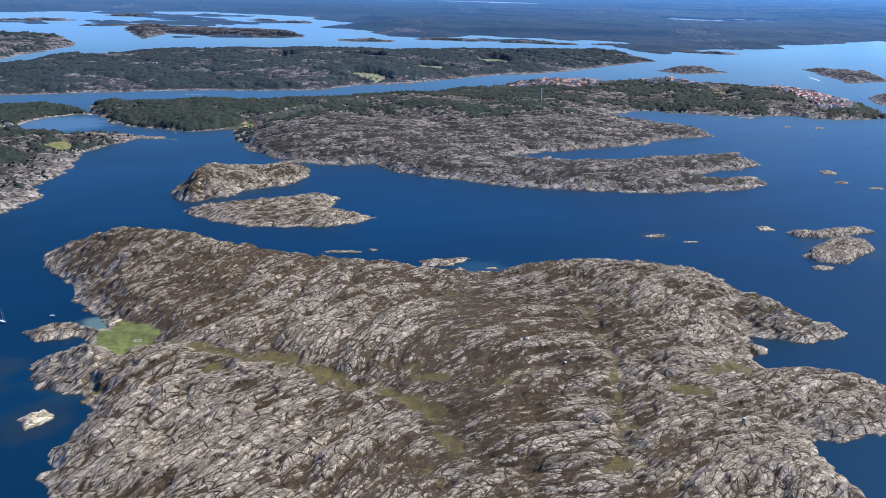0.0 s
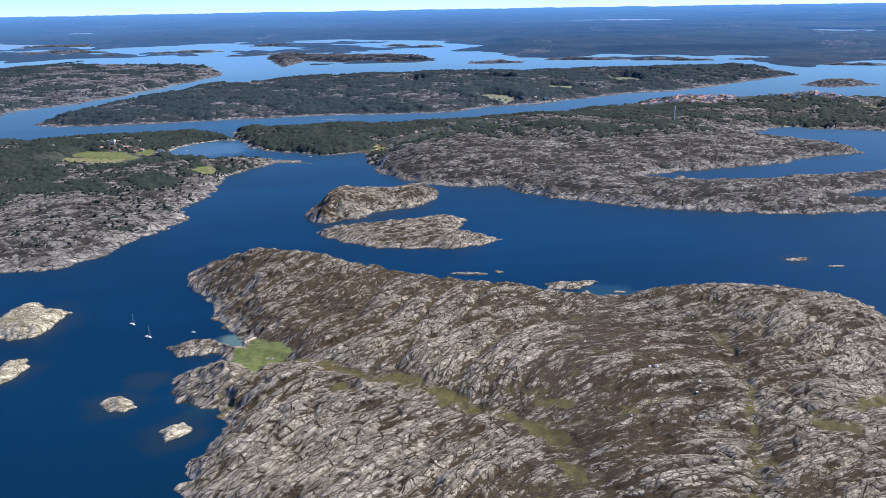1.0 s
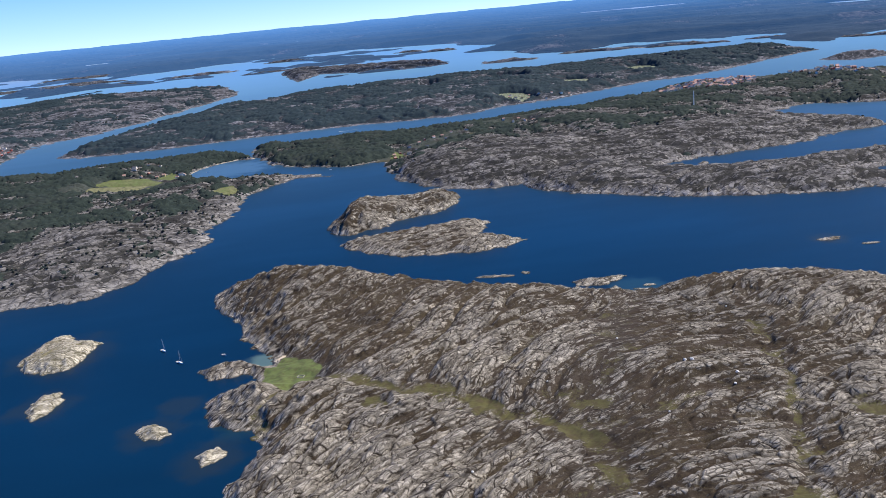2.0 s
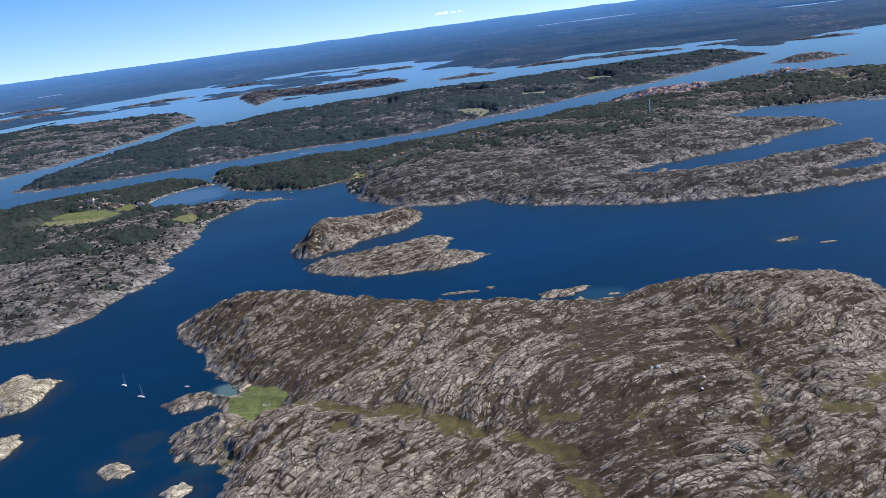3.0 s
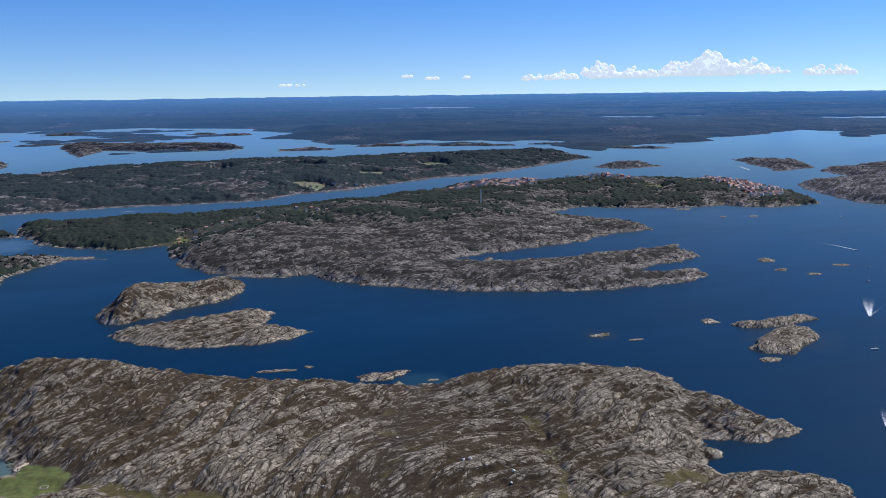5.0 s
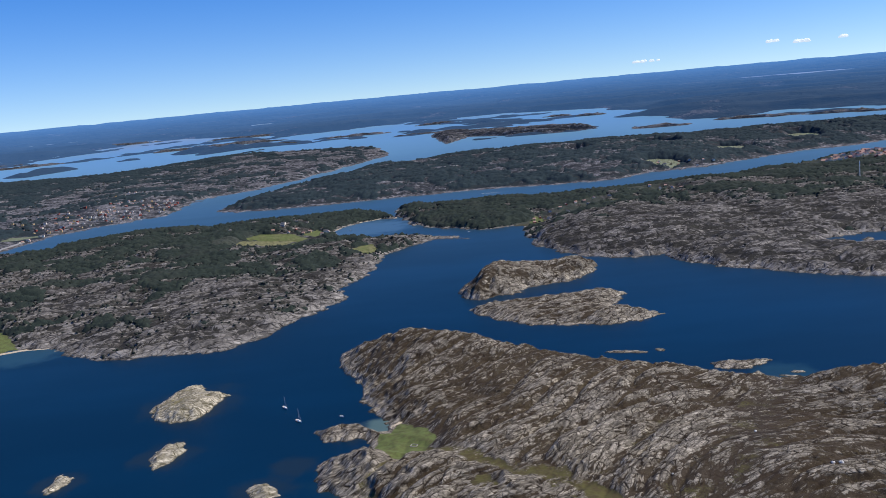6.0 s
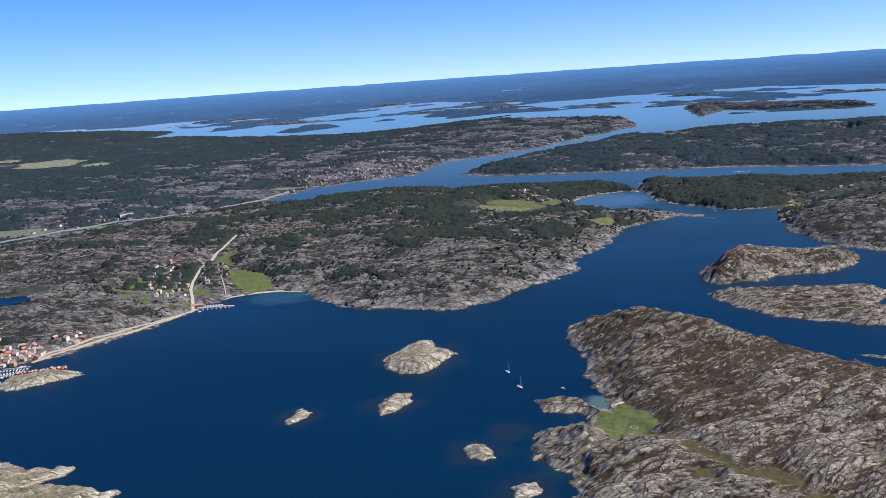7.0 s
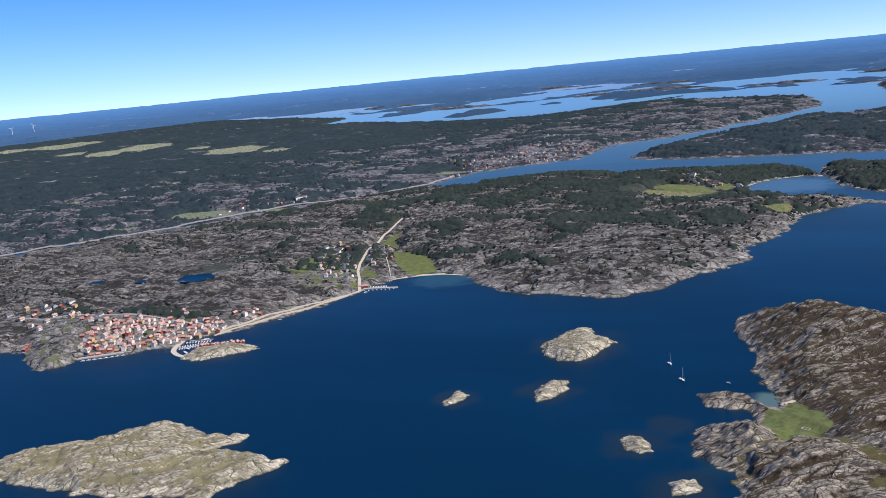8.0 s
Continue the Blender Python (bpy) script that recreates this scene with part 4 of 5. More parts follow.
# ---- woods ----
def crown_shapes(count, seed, lumps):
    """Uneven low crowns of two or three lumps, one metre tall, as arrays."""
    rnd = np.random.RandomState(seed)
    bm = bmesh.new()
    bmesh.ops.create_icosphere(bm, subdivisions=1, radius=1.0)
    ball = np.array([v.co[:] for v in bm.verts])
    tris = np.array([[v.index for v in f.verts] for f in bm.faces])
    bm.free()
    shapes = []
    for _ in range(count):
        vs, fs = [], []
        for k in range(lumps):
            lump = ball * rnd.uniform(0.72, 1.25, (len(ball), 1))
            size = (0.56, 0.36)[k]
            off = (0, 0, 0.42) if k == 0 else (*rnd.uniform(-0.22, 0.22, 2), 0.7)
            vs.append(lump * (size, size, size * 0.7) + off)
            fs.append(tris + k * len(ball))
        shapes.append((np.concatenate(vs), np.concatenate(fs)))
    return shapes


CROWNS = crown_shapes(9, 5, 1)


def woodland(land, spacing, tall, label, seed, window=None, keep_off=(), material=M_LEAF, broad=1.0, clear=8, least=0.3, most=0.7):
    """Trees over the wooded part of a land."""
    rnd = np.random.RandomState(seed)
    p = np.array(land.outline, float)
    x0, y0, x1, y1 = window or (p[:, 0].min(), p[:, 1].min(), p[:, 0].max(), p[:, 1].max())
    gx, gy = np.meshgrid(np.arange(x0, x1, spacing), np.arange(y0, y1, spacing))
    x = (gx + rnd.uniform(-0.5, 0.5, gx.shape) * spacing).ravel()
    y = (gy + rnd.uniform(-0.5, 0.5, gy.shape) * spacing).ravel()
    pick = land.wooded(x, y) > rnd.uniform(least, most, x.shape)
    x, y = x[pick], y[pick]
    h, vals, sd = land.at(x, y)
    ok = (sd > clear * (1 + 0.9 * perlin(x / 45, y / 45, seed + 2))) & (h > 1.5) & (vals["grass"] < 0.45) & (vals["lawn"] < 0.3)
    for line, gap in keep_off:
        ok &= from_line(x, y, line) > gap
    x, y, h = x[ok], y[ok], h[ok]
    kind = rnd.randint(0, len(CROWNS), len(x))
    vs, fs, base = [], [], 0
    for k, (cv, cf) in enumerate(CROWNS):
        m = kind == k
        n = m.sum()
        if not n:
            continue
        size = tall * rnd.uniform(0.55, 1.25, n)
        a = rnd.uniform(0, math.tau, n)
        c, s = np.cos(a)[:, None], np.sin(a)[:, None]
        wide = broad * rnd.uniform(0.85, 1.25, n)[:, None] * size[:, None]
        px = x[m][:, None] + (c * cv[:, 0] - s * cv[:, 1]) * wide
        py = y[m][:, None] + (s * cv[:, 0] + c * cv[:, 1]) * wide
        pz = h[m][:, None] - 0.05 * size[:, None] + cv[:, 2] * size[:, None]
        vs.append(np.stack([px, py, pz], -1).reshape(-1, 3))
        fs.append((cf[None] + base + len(cv) * np.arange(n)[:, None, None]).reshape(-1, 3))
        base += n * len(cv)
    me = mesh_of("woodland", far(np.concatenate(vs)), np.concatenate(fs), material, True)
    return tagged(new("woodland", me), label, "woods", kind="stuff")


def canopy(land, cell, lump, tall, label, seed, window=None, keep_off=(), clear=8, material=None):
    """The closed roof of a wood: one lumpy sheet of tree tops, down to the ground at its ragged edges."""
    rnd = np.random.RandomState(seed)
    p = np.array(land.outline, float)
    x0, y0, x1, y1 = window or (p[:, 0].min(), p[:, 1].min(), p[:, 0].max(), p[:, 1].max())
    x, y = np.meshgrid(np.arange(x0, x1, cell), np.arange(y0, y1, cell))
    x, y = x + rnd.uniform(-0.35, 0.35, x.shape) * cell, y + rnd.uniform(-0.35, 0.35, x.shape) * cell
    h, vals, sd = land.at(x, y)
    want = land.wooded(x, y) + 0.2 * perlin(x / 13, y / 13, seed + 9)
    cover = smooth(0.42, 0.6, want) * smooth(0.6, 1.2, sd / clear + 0.8 * perlin(x / 45, y / 45, seed + 2)) * (vals["grass"] < 0.45) * (vals["lawn"] < 0.3) * (h > 1.5)
    for line, gap in keep_off:
        cover = cover * (from_line(x, y, line) > gap)
    near_one, _, own, _, _ = cells(x / lump, y / lump, seed)
    top = 1.15 * tall * (0.08 + 0.92 * np.sqrt(np.clip(1 - (near_one / 0.72) ** 2, 0, 1))) * (0.5 + 0.85 * own) + 0.24 * tall * perlin(x / (1.3 * cell), y / (1.3 * cell), seed + 3)
    z = h + top * cover - 1.5 * (1 - cover)
    idx, on = np.arange(x.size).reshape(x.shape), cover > 0.3
    some = on[:-1, :-1] | on[1:, :-1] | on[:-1, 1:] | on[1:, 1:]
    q = np.stack([idx[:-1, :-1], idx[:-1, 1:], idx[1:, 1:], idx[1:, :-1]], -1)[some]
    used, q = np.unique(q, return_inverse=True)
    v = np.stack([x.ravel(), y.ravel(), z.ravel()], -1)[used]
    me = mesh_of("woodland", far(v), q.reshape(-1, 4), material or M_CANOPY, True, tone=own.ravel()[used])
    return tagged(new("woodland", me), label, "woods", kind="stuff")


SOUND_SIDE = [(-2020, 1830), (-2045, 2040), (-2060, 2180), (-2040, 2330), (-1990, 2480)]
LANES = [([(-1145, 1750), (-1000, 1800)], 62), ([(-1140, 1850), (-1020, 1880), (-1015, 1940)], 36), (ROAD_COAST, 9), (ROAD_HILL, 9), (VILLAGE_LANE, 5), (HAMLET_LANE, 5), ([(-1412, 725), (-1380, 700)], 75), ([(-1180, 385), (-1300, 400)], 42)]
TOWN_GAPS = [(t, 95) for t in TOWN_LANES] + [(COVE_LANE, 30), ([(-270, 2400), (-150, 2430)], 40)]
canopy(head, 4, 7.5, 4.8, "dark green mixed woods among grey rocks", 31, keep_off=TOWN_GAPS)
woodland(head, 11, 4.5, "scattered trees on the rocky headland", 32, keep_off=TOWN_GAPS, least=0.1, most=0.55)
canopy(long_isle, 5, 8.5, 5.6, "dense dark woods over a long island", 33, clear=34, material=M_HAZED_TOPS)
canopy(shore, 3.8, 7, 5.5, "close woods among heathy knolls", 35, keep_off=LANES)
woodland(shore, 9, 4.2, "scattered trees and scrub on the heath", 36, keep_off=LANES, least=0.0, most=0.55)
canopy(north, 6.3, 9.5, 7, "wide dark woods over rolling country", 37, window=(-3900, 100, -1750, 4900), keep_off=[(HIGH_ROAD, 24), (SOUND_SIDE, 90)], clear=24, material=M_HAZED_TOPS)
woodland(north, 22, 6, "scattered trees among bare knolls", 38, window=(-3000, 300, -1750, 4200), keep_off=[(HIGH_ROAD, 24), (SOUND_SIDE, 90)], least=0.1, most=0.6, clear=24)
canopy(north, 20, 30, 6, "distant woods over rolling country", 39, window=(-9300, 100, -3890, 4900), clear=24, material=M_HAZED_TOPS)

# ---- materials of the small things ----
def plain(name, colour, rough=0.7, vary=0.12, grain=0.5, metal=0.0):
    """Paint, tile or wood with a little change from piece to piece and over each piece."""
    n = Nodes(name)
    rnd = n.add("ShaderNodeObjectInfo").outputs["Random"]
    col = n.mix(rnd, tuple(c * (1 - vary) for c in colour), tuple(min(1.0, c * (1 + vary)) for c in colour))
    worn = n.noise(grain, 4, 0.65)
    col = n.mix(n.math("MULTIPLY", n.ramp(worn, 0.45, 0.8), 0.5), col, tuple(c * 0.62 for c in colour))
    return n.done(col, rough, n.bump(worn, 0.02, 0.4), metal)


P_WHITE = plain("white_boards", (0.82, 0.745, 0.61), 0.6, 0.06)
P_RED = plain("red_boards", (0.33, 0.07, 0.045), 0.75, 0.15)
P_OCHRE = plain("ochre_boards", (0.6, 0.42, 0.19), 0.7, 0.12)
P_GREY = plain("grey_boards", (0.4, 0.4, 0.39), 0.75, 0.15)
P_TILE = plain("clay_tiles", (0.42, 0.255, 0.205), 0.8, 0.3, 0.8)
P_SLATE = plain("dark_roofing", (0.11, 0.105, 0.1), 0.75, 0.2, 0.8)
P_BRICK = plain("chimney_brick", (0.3, 0.13, 0.09), 0.85)
P_GLASS = plain("window_glass", (0.05, 0.07, 0.09), 0.08, 0.2)
P_DOOR = plain("painted_door", (0.16, 0.22, 0.18), 0.6)
P_STONE = plain("quay_stone", (0.42, 0.39, 0.34), 0.9, 0.1, 2.5)
P_GRAVEL = plain("pale_gravel", (0.5, 0.44, 0.34), 0.95, 0.05, 3.0)
P_ASPHALT = plain("worn_asphalt", (0.3, 0.29, 0.275), 0.9, 0.05, 4.0)
P_SAND = plain("beach_sand", (0.5, 0.42, 0.3), 0.95, 0.05, 4.0)
P_PLANK = plain("weathered_planks", (0.36, 0.33, 0.29), 0.85, 0.15, 0.7)
P_HULL = plain("white_gelcoat", (0.82, 0.83, 0.82), 0.25, 0.05)
P_DECK = plain("cream_deck", (0.6, 0.56, 0.47), 0.6)
P_NAVY = plain("navy_canvas", (0.03, 0.05, 0.12), 0.85)
P_SPAR = plain("grey_spar", (0.6, 0.61, 0.62), 0.4, 0.05, 0.5, 0.6)
P_STEEL = plain("pale_steel", (0.72, 0.73, 0.74), 0.5, 0.04)
P_BOULDER = plain("quartz_boulder", (0.62, 0.59, 0.53), 0.9, 0.15, 0.8)


def cloud_material():
    n = Nodes("cumulus")
    m = n.done(n.mix(n.noise(40, 4), (0.3, 0.31, 0.33), (0.36, 0.37, 0.38)), 1.0, None, gloss=0.0)
    n.bsdf.inputs["Emission Color"].default_value = (0.78, 0.89, 1.0, 1)   # added glow in place of the sunlight scattered through the vapour
    n.bsdf.inputs["Emission Strength"].default_value = 0.85
    return m


def foam_material():
    n = Nodes("foam")
    m = n.done(n.mix(n.noise(1.5, 3), (0.62, 0.72, 0.78), (0.88, 0.91, 0.92)), 0.7, None, gloss=0.2)
    lace = n.ramp(n.math("ADD", n.value("froth"), n.math("MULTIPLY", n.math("SUBTRACT", n.noise(2.2, 5, 0.75), 0.5), 1.6)), 0.35, 0.75)
    n.link(lace, n.bsdf.inputs["Alpha"])
    return m


P_CLOUD, P_FOAM = cloud_material(), foam_material()


# ---- houses ----
def thing(name, label, category, group=""):
    return tagged(new(name), label, category, group)


def house(wall, roof, long, wide, eave, pitch, label, group, windows=True, base=2.5):
    """A gabled timber house along x, standing on the origin with its footing below."""
    ob = thing("house", label, "house", group)
    rise = wide / 2 * math.tan(radians(pitch))
    bm = bmesh.new()
    ends = []
    for x in (-long / 2, long / 2):
        ends.append([bm.verts.new(p) for p in ((x, -wide / 2, -base), (x, wide / 2, -base), (x, wide / 2, eave), (x, 0, eave + rise), (x, -wide / 2, eave))])
    bm.faces.new(ends[0][::-1])
    bm.faces.new(ends[1])
    for i in range(5):
        j = (i + 1) % 5
        bm.faces.new((ends[0][i], ends[0][j], ends[1][j], ends[1][i]))
    part("wall", bm, wall, ob)
    bm = bmesh.new()
    over, thick, slope = 0.45, 0.28, math.tan(radians(pitch))
    ends = []
    for x in (-long / 2 - over, long / 2 + over):
        y, z = wide / 2 + over, eave - over * slope
        ends.append([bm.verts.new(p) for p in ((x, -y, z + 0.03), (x, 0, eave + rise + 0.03), (x, y, z + 0.03), (x, y, z + thick), (x, 0, eave + rise + thick), (x, -y, z + thick))])
    for e, flip in ((ends[0], False), (ends[1], True)):
        for q in ((0, 1, 4, 5), (1, 2, 3, 4)):
            bm.faces.new([e[i] for i in (q[::-1] if flip else q)])
    for i in range(6):
        j = (i + 1) % 6
        bm.faces.new((ends[0][j], ends[0][i], ends[1][i], ends[1][j]))
    bmesh.ops.recalc_face_normals(bm, faces=bm.faces)
    top = part("roof", bm, roof, ob)
    bm = bmesh.new()
    box(bm, long * 0.18, 0.3, eave + rise - 0.6, 0.7, 0.7, 1.7)
    box(bm, long * 0.18, 0.3, eave + rise + 1.1, 0.85, 0.85, 0.18)
    part("chimney", bm, P_BRICK, top, "brick chimney")
    if windows:
        rows = (1.0, 3.6) if eave > 4.5 else (1.0,)
        for z in rows:
            for side in (-1, 1):
                for x in (-long * 0.3, long * 0.08, long * 0.34):
                    bm = bmesh.new()
                    box(bm, x, side * (wide / 2 + 0.02), z, 1.1, 0.1, 1.3)
                    part("window", bm, P_GLASS, ob)
        bm = bmesh.new()
        box(bm, -long * 0.1, -wide / 2 - 0.02, 0, 1.0, 0.12, 2.05)
        part("door", bm, P_DOOR, ob)
    return ob


HOUSE_KINDS = {
    "white_tall": (P_WHITE, P_TILE, 7.0, 5.8, 4.3, 38, "white wooden house with a red clay-tile roof"),
    "white_low": (P_WHITE, P_TILE, 7.6, 5.4, 2.7, 36, "low white wooden house under an orange tile roof"),
    "red_low": (P_RED, P_TILE, 7.0, 5.2, 2.6, 36, "small red-painted wooden house with a tile roof"),
    "ochre": (P_OCHRE, P_TILE, 7.4, 5.8, 4.2, 36, "ochre wooden house with a red tile roof"),
    "white_dark": (P_WHITE, P_SLATE, 11.0, 7.5, 3.0, 30, "white wooden house under a dark roof"),
    "grey": (P_GREY, P_SLATE, 11.0, 7.0, 2.9, 28, "grey weathered house with a dark roof"),
    "boathouse": (P_RED, P_TILE, 6.0, 4.2, 2.3, 36, "small red wooden boathouse at the waterside"),
    "shed": (P_RED, P_TILE, 15.0, 7.0, 3.2, 26, "long red harbour shed with a tile roof"),
    "barn": (P_RED, P_TILE, 30.0, 11.0, 4.0, 26, "long red farm building with a tile roof"),
    "hall": (P_WHITE, P_SLATE, 34.0, 16.0, 6.0, 14, "large pale hall with a low dark roof"),
}
BUILT = {}


def put_house(kind, x, y, z, turn, group, detail=True):
    m = pose(x, y, z, 0, 0, turn)
    key = (kind, group, detail)
    if key in BUILT:
        return copy_thing(BUILT[key], m)
    *sizes, label = HOUSE_KINDS[kind]
    ob = house(*sizes, label, group, windows=detail)
    ob.matrix_basis = m
    BUILT[key] = ob
    return ob


def settle(land, ring, count, gap, kinds, group, seed, turn=0.0, detail=True, clear=2.5):
    """Houses scattered inside an outline, no closer than gap, roughly squared up to one direction."""
    rnd, placed = random.Random(seed), []
    xs, ys = [p[0] for p in ring], [p[1] for p in ring]
    n = count * 30
    px = np.array([rnd.uniform(min(xs), max(xs)) for _ in range(n)])
    py = np.array([rnd.uniform(min(ys), max(ys)) for _ in range(n)])
    ok = inside_by(px, py, ring) > 0
    px, py = px[ok], py[ok]
    h, vals, sd = land.at(px, py)
    for x, y, z, s in zip(px, py, h, sd):
        if len(placed) >= count:
            break
        if s < clear or z < 0.6 or any((x - a) ** 2 + (y - b) ** 2 < gap * gap for a, b in placed):
            continue
        placed.append((x, y))
        put_house(rnd.choice(kinds), x, y, z + 0.2, turn + rnd.choice((0, 90, 180, 270)) + rnd.uniform(-14, 14), group, detail)


def far_houses(places, label, category):
    """Many small far houses, walls and gabled roofs, joined."""
    bm = bmesh.new()
    for x, y, z, turn, long, wide, eave, wall, roof in places:
        c, s = math.cos(radians(turn)), math.sin(radians(turn))

        def at(px, py, pz):
            return bm.verts.new((x + c * px - s * py, y + s * px + c * py, z + pz))

        rise, ends, tops = wide * 0.36, [], []
        for e in (-long / 2, long / 2):
            ends.append([at(e, -wide / 2, -2.5), at(e, wide / 2, -2.5), at(e, wide / 2, eave), at(e, 0, eave + rise), at(e, -wide / 2, eave)])
            o = e * 1.07
            tops.append([at(o, -wide * 0.56, eave - 0.3), at(o, 0, eave + rise + 0.3), at(o, wide * 0.56, eave - 0.3)])
        made = [bm.faces.new(ends[0][::-1]), bm.faces.new(ends[1])]
        made += [bm.faces.new((ends[0][i], ends[0][i + 1], ends[1][i + 1], ends[1][i])) for i in (1, 4 - 1, 0)]
        made.append(bm.faces.new((ends[0][4], ends[0][0], ends[1][0], ends[1][4])))
        for f in made:
            f.material_index = wall
        for i in (0, 1):
            bm.faces.new((tops[0][i], tops[1][i], tops[1][i + 1], tops[0][i + 1])).material_index = roof
    me = bpy.data.meshes.new("far_houses")
    bm.to_mesh(me)
    bm.free()
    for m in (P_WHITE, P_RED, P_OCHRE, P_TILE, P_SLATE):
        me.materials.append(m)
    tagged(new("far_houses", me), label, category, kind="stuff")


def far_settle(land, ring, count, gap, seed, turn, tiled, label, size=1.0):
    rnd, placed, out = random.Random(seed), [], []
    xs, ys = [p[0] for p in ring], [p[1] for p in ring]
    px = np.array([rnd.uniform(min(xs), max(xs)) for _ in range(count * 30)])
    py = np.array([rnd.uniform(min(ys), max(ys)) for _ in range(count * 30)])
    ok = inside_by(px, py, ring) > 0
    px, py = px[ok], py[ok]
    h, vals, sd = land.at(px, py)
    for x, y, z, s in zip(px, py, h, sd):
        if len(placed) < count and s > 3 and z > 0.6 and all((x - a) ** 2 + (y - b) ** 2 > gap * gap for a, b in placed):
            placed.append((x, y))
            out.append((x, y, z, turn + rnd.choice((0, 90)) + rnd.uniform(-15, 15), size * rnd.uniform(9, 13), size * rnd.uniform(7, 8.5), size * rnd.uniform(3.5, 6),
                        rnd.choice((0, 0, 0, 1, 2)), 3 if rnd.random() < tiled else 4))
    far_houses(out, label, "houses")


FISHING = ["white_tall"] * 4 + ["white_low"] * 3 + ["red_low"] * 3 + ["ochre"] * 1 + ["white_dark"]
MIXED = ["white_low"] * 2 + ["white_dark"] * 2 + ["red_low"] * 2 + ["grey"] * 2 + ["ochre"]
settle(shore, VILLAGE_CORE, 130, 7.4, FISHING, "houses of the fishing village", 3, 35)
settle(shore, VILLAGE_BACK, 26, 15, FISHING + MIXED, "houses of the fishing village", 23, 35)
settle(shore, [(-1490, 400), (-1440, 400), (-1380, 480), (-1420, 520), (-1480, 460)], 14, 16, MIXED, "houses on the village edge", 4, 20)
settle(shore, [(-1140, 640), (-1106, 660), (-1110, 720), (-1150, 700)], 7, 13, FISHING, "houses on the village edge", 5, 10)
settle(shore, [(-1380, 990), (-1340, 1020), (-1164, 902), (-1140, 872), (-1180, 850), (-1260, 880)], 30, 17, MIXED + ["white_low", "white_tall"], "houses of the hamlet", 6, 25)
settle(shore, [(-1330, 1055), (-1290, 1078), (-1250, 1052), (-1165, 985), (-1185, 948)], 15, 13, MIXED, "houses of the hamlet", 7, 40)
settle(shore, [(-1300, 1880), (-1190, 1960), (-1090, 2030), (-950, 1960), (-950, 1920), (-1180, 1880), (-1250, 1790)], 22, 24, MIXED, "houses by the fields", 8, 10, False)
far_settle(north, [(-1995, 1800), (-2030, 2004), (-2080, 2180), (-2111, 2341), (-2140, 2587), (-1960, 2640), (-1900, 2480), (-1870, 2380), (-1960, 2200), (-2010, 2050)],
           120, 15, 9, 30, 0.3, "pale houses scattered along the far side of the sound", 0.75)
far_settle(north, [(-2352, 2164), (-2314, 2291), (-2327, 2580), (-2295, 2823), (-2090, 2600), (-2060, 2300), (-2020, 2000)], 60, 22, 29, 20, 0.25, "scattered pale houses in the woods above the sound", 0.8)
settle(north, [(-2200, 1150), (-2140, 1180), (-2110, 1340), (-2060, 1480), (-2130, 1480), (-2220, 1300)], 16, 22, MIXED, "houses along the main road", 10, 20, False)
settle(shore, [(-2040, 1060), (-1985, 1060), (-1960, 1200), (-2000, 1230)], 4, 22, ["white_low", "red_low"], "houses along the main road", 11, 0, False)
settle(head, [(-480, 1995), (-440, 2000), (-400, 2110), (-320, 2180), (-300, 2240), (-420, 2180), (-480, 2090)], 18, 16, MIXED, "cottages behind the cove", 12, 30, False)
settle(head, [(-270, 2370), (-230, 2450), (-160, 2440), (-130, 2370)], 9, 18, ["white_low", "ochre", "white_tall"], "houses by the sound", 13, 10, False)
settle(long_isle, [(-300, 2985), (-240, 3010), (-140, 3010), (-60, 3080), (-200, 3090), (-290, 3120)], 13, 22, MIXED, "cottages on the long island", 14, 20, False, 5)
far_settle(head, [(215, 2765), (289, 2780), (420, 2720), (540, 2880), (540, 2990), (420, 2985), (260, 2890)], 130, 11, 15, 25, 0.8, "close red-roofed houses of the town on the ridge")
far_settle(head, [(640, 2960), (685, 2866), (811, 2836), (900, 2900), (940, 2990), (800, 3090), (660, 3060)], 64, 14, 16, 15, 0.5, "pale houses of the town among trees")
far_settle(head, [(1090, 2960), (1200, 3010), (1270, 2900), (1285, 2700), (1240, 2480), (1130, 2480), (1120, 2750)], 150, 11.5, 17, 35, 0.85, "crowded red-roofed houses at the point of the town")
for x, y, turn, kind in ((-1150, 2178, 35, "barn"), (-1112, 877, 44, "shed"), (720, 3040, 10, "hall"), (770, 3050, 12, "hall"), (-2120, 1405, 75, "hall")):
    land = shore if kind in ("shed", "barn") else (north if x < 0 else head)
    put_house(kind, x, y, land.height(x, y) + 0.3, turn, "large sheds and halls")
islet = LANDS[4]   # the islet that closes the village harbour
for i in range(14):
    k = i / 13
    x, y = -1066 + 42 * k + 2 * math.sin(i * 2.3), 552 + 44 * k
    put_house("boathouse", x, y, max(islet.height(x, y), 0.8) + 0.2, -46 + 8 * math.sin(i), "red boathouses on the harbour islet", False)
for x, y in ((-1298, 381), (-1303, 386), (-1309, 390)):
    put_house("boathouse", x, y, max(shore.height(x, y), 0.8), 30, "red boathouses by the headland", False)
for i in range(15):
    k = i / 14
    x, y = -1176 + 54 * k + 1.2 * math.sin(i * 1.9), 437 + 106 * k
    put_house("boathouse", x, y, max(shore.height(x, y), 0.9), 62 + 7 * math.sin(i * 1.3), "red boathouses along the quay", False)


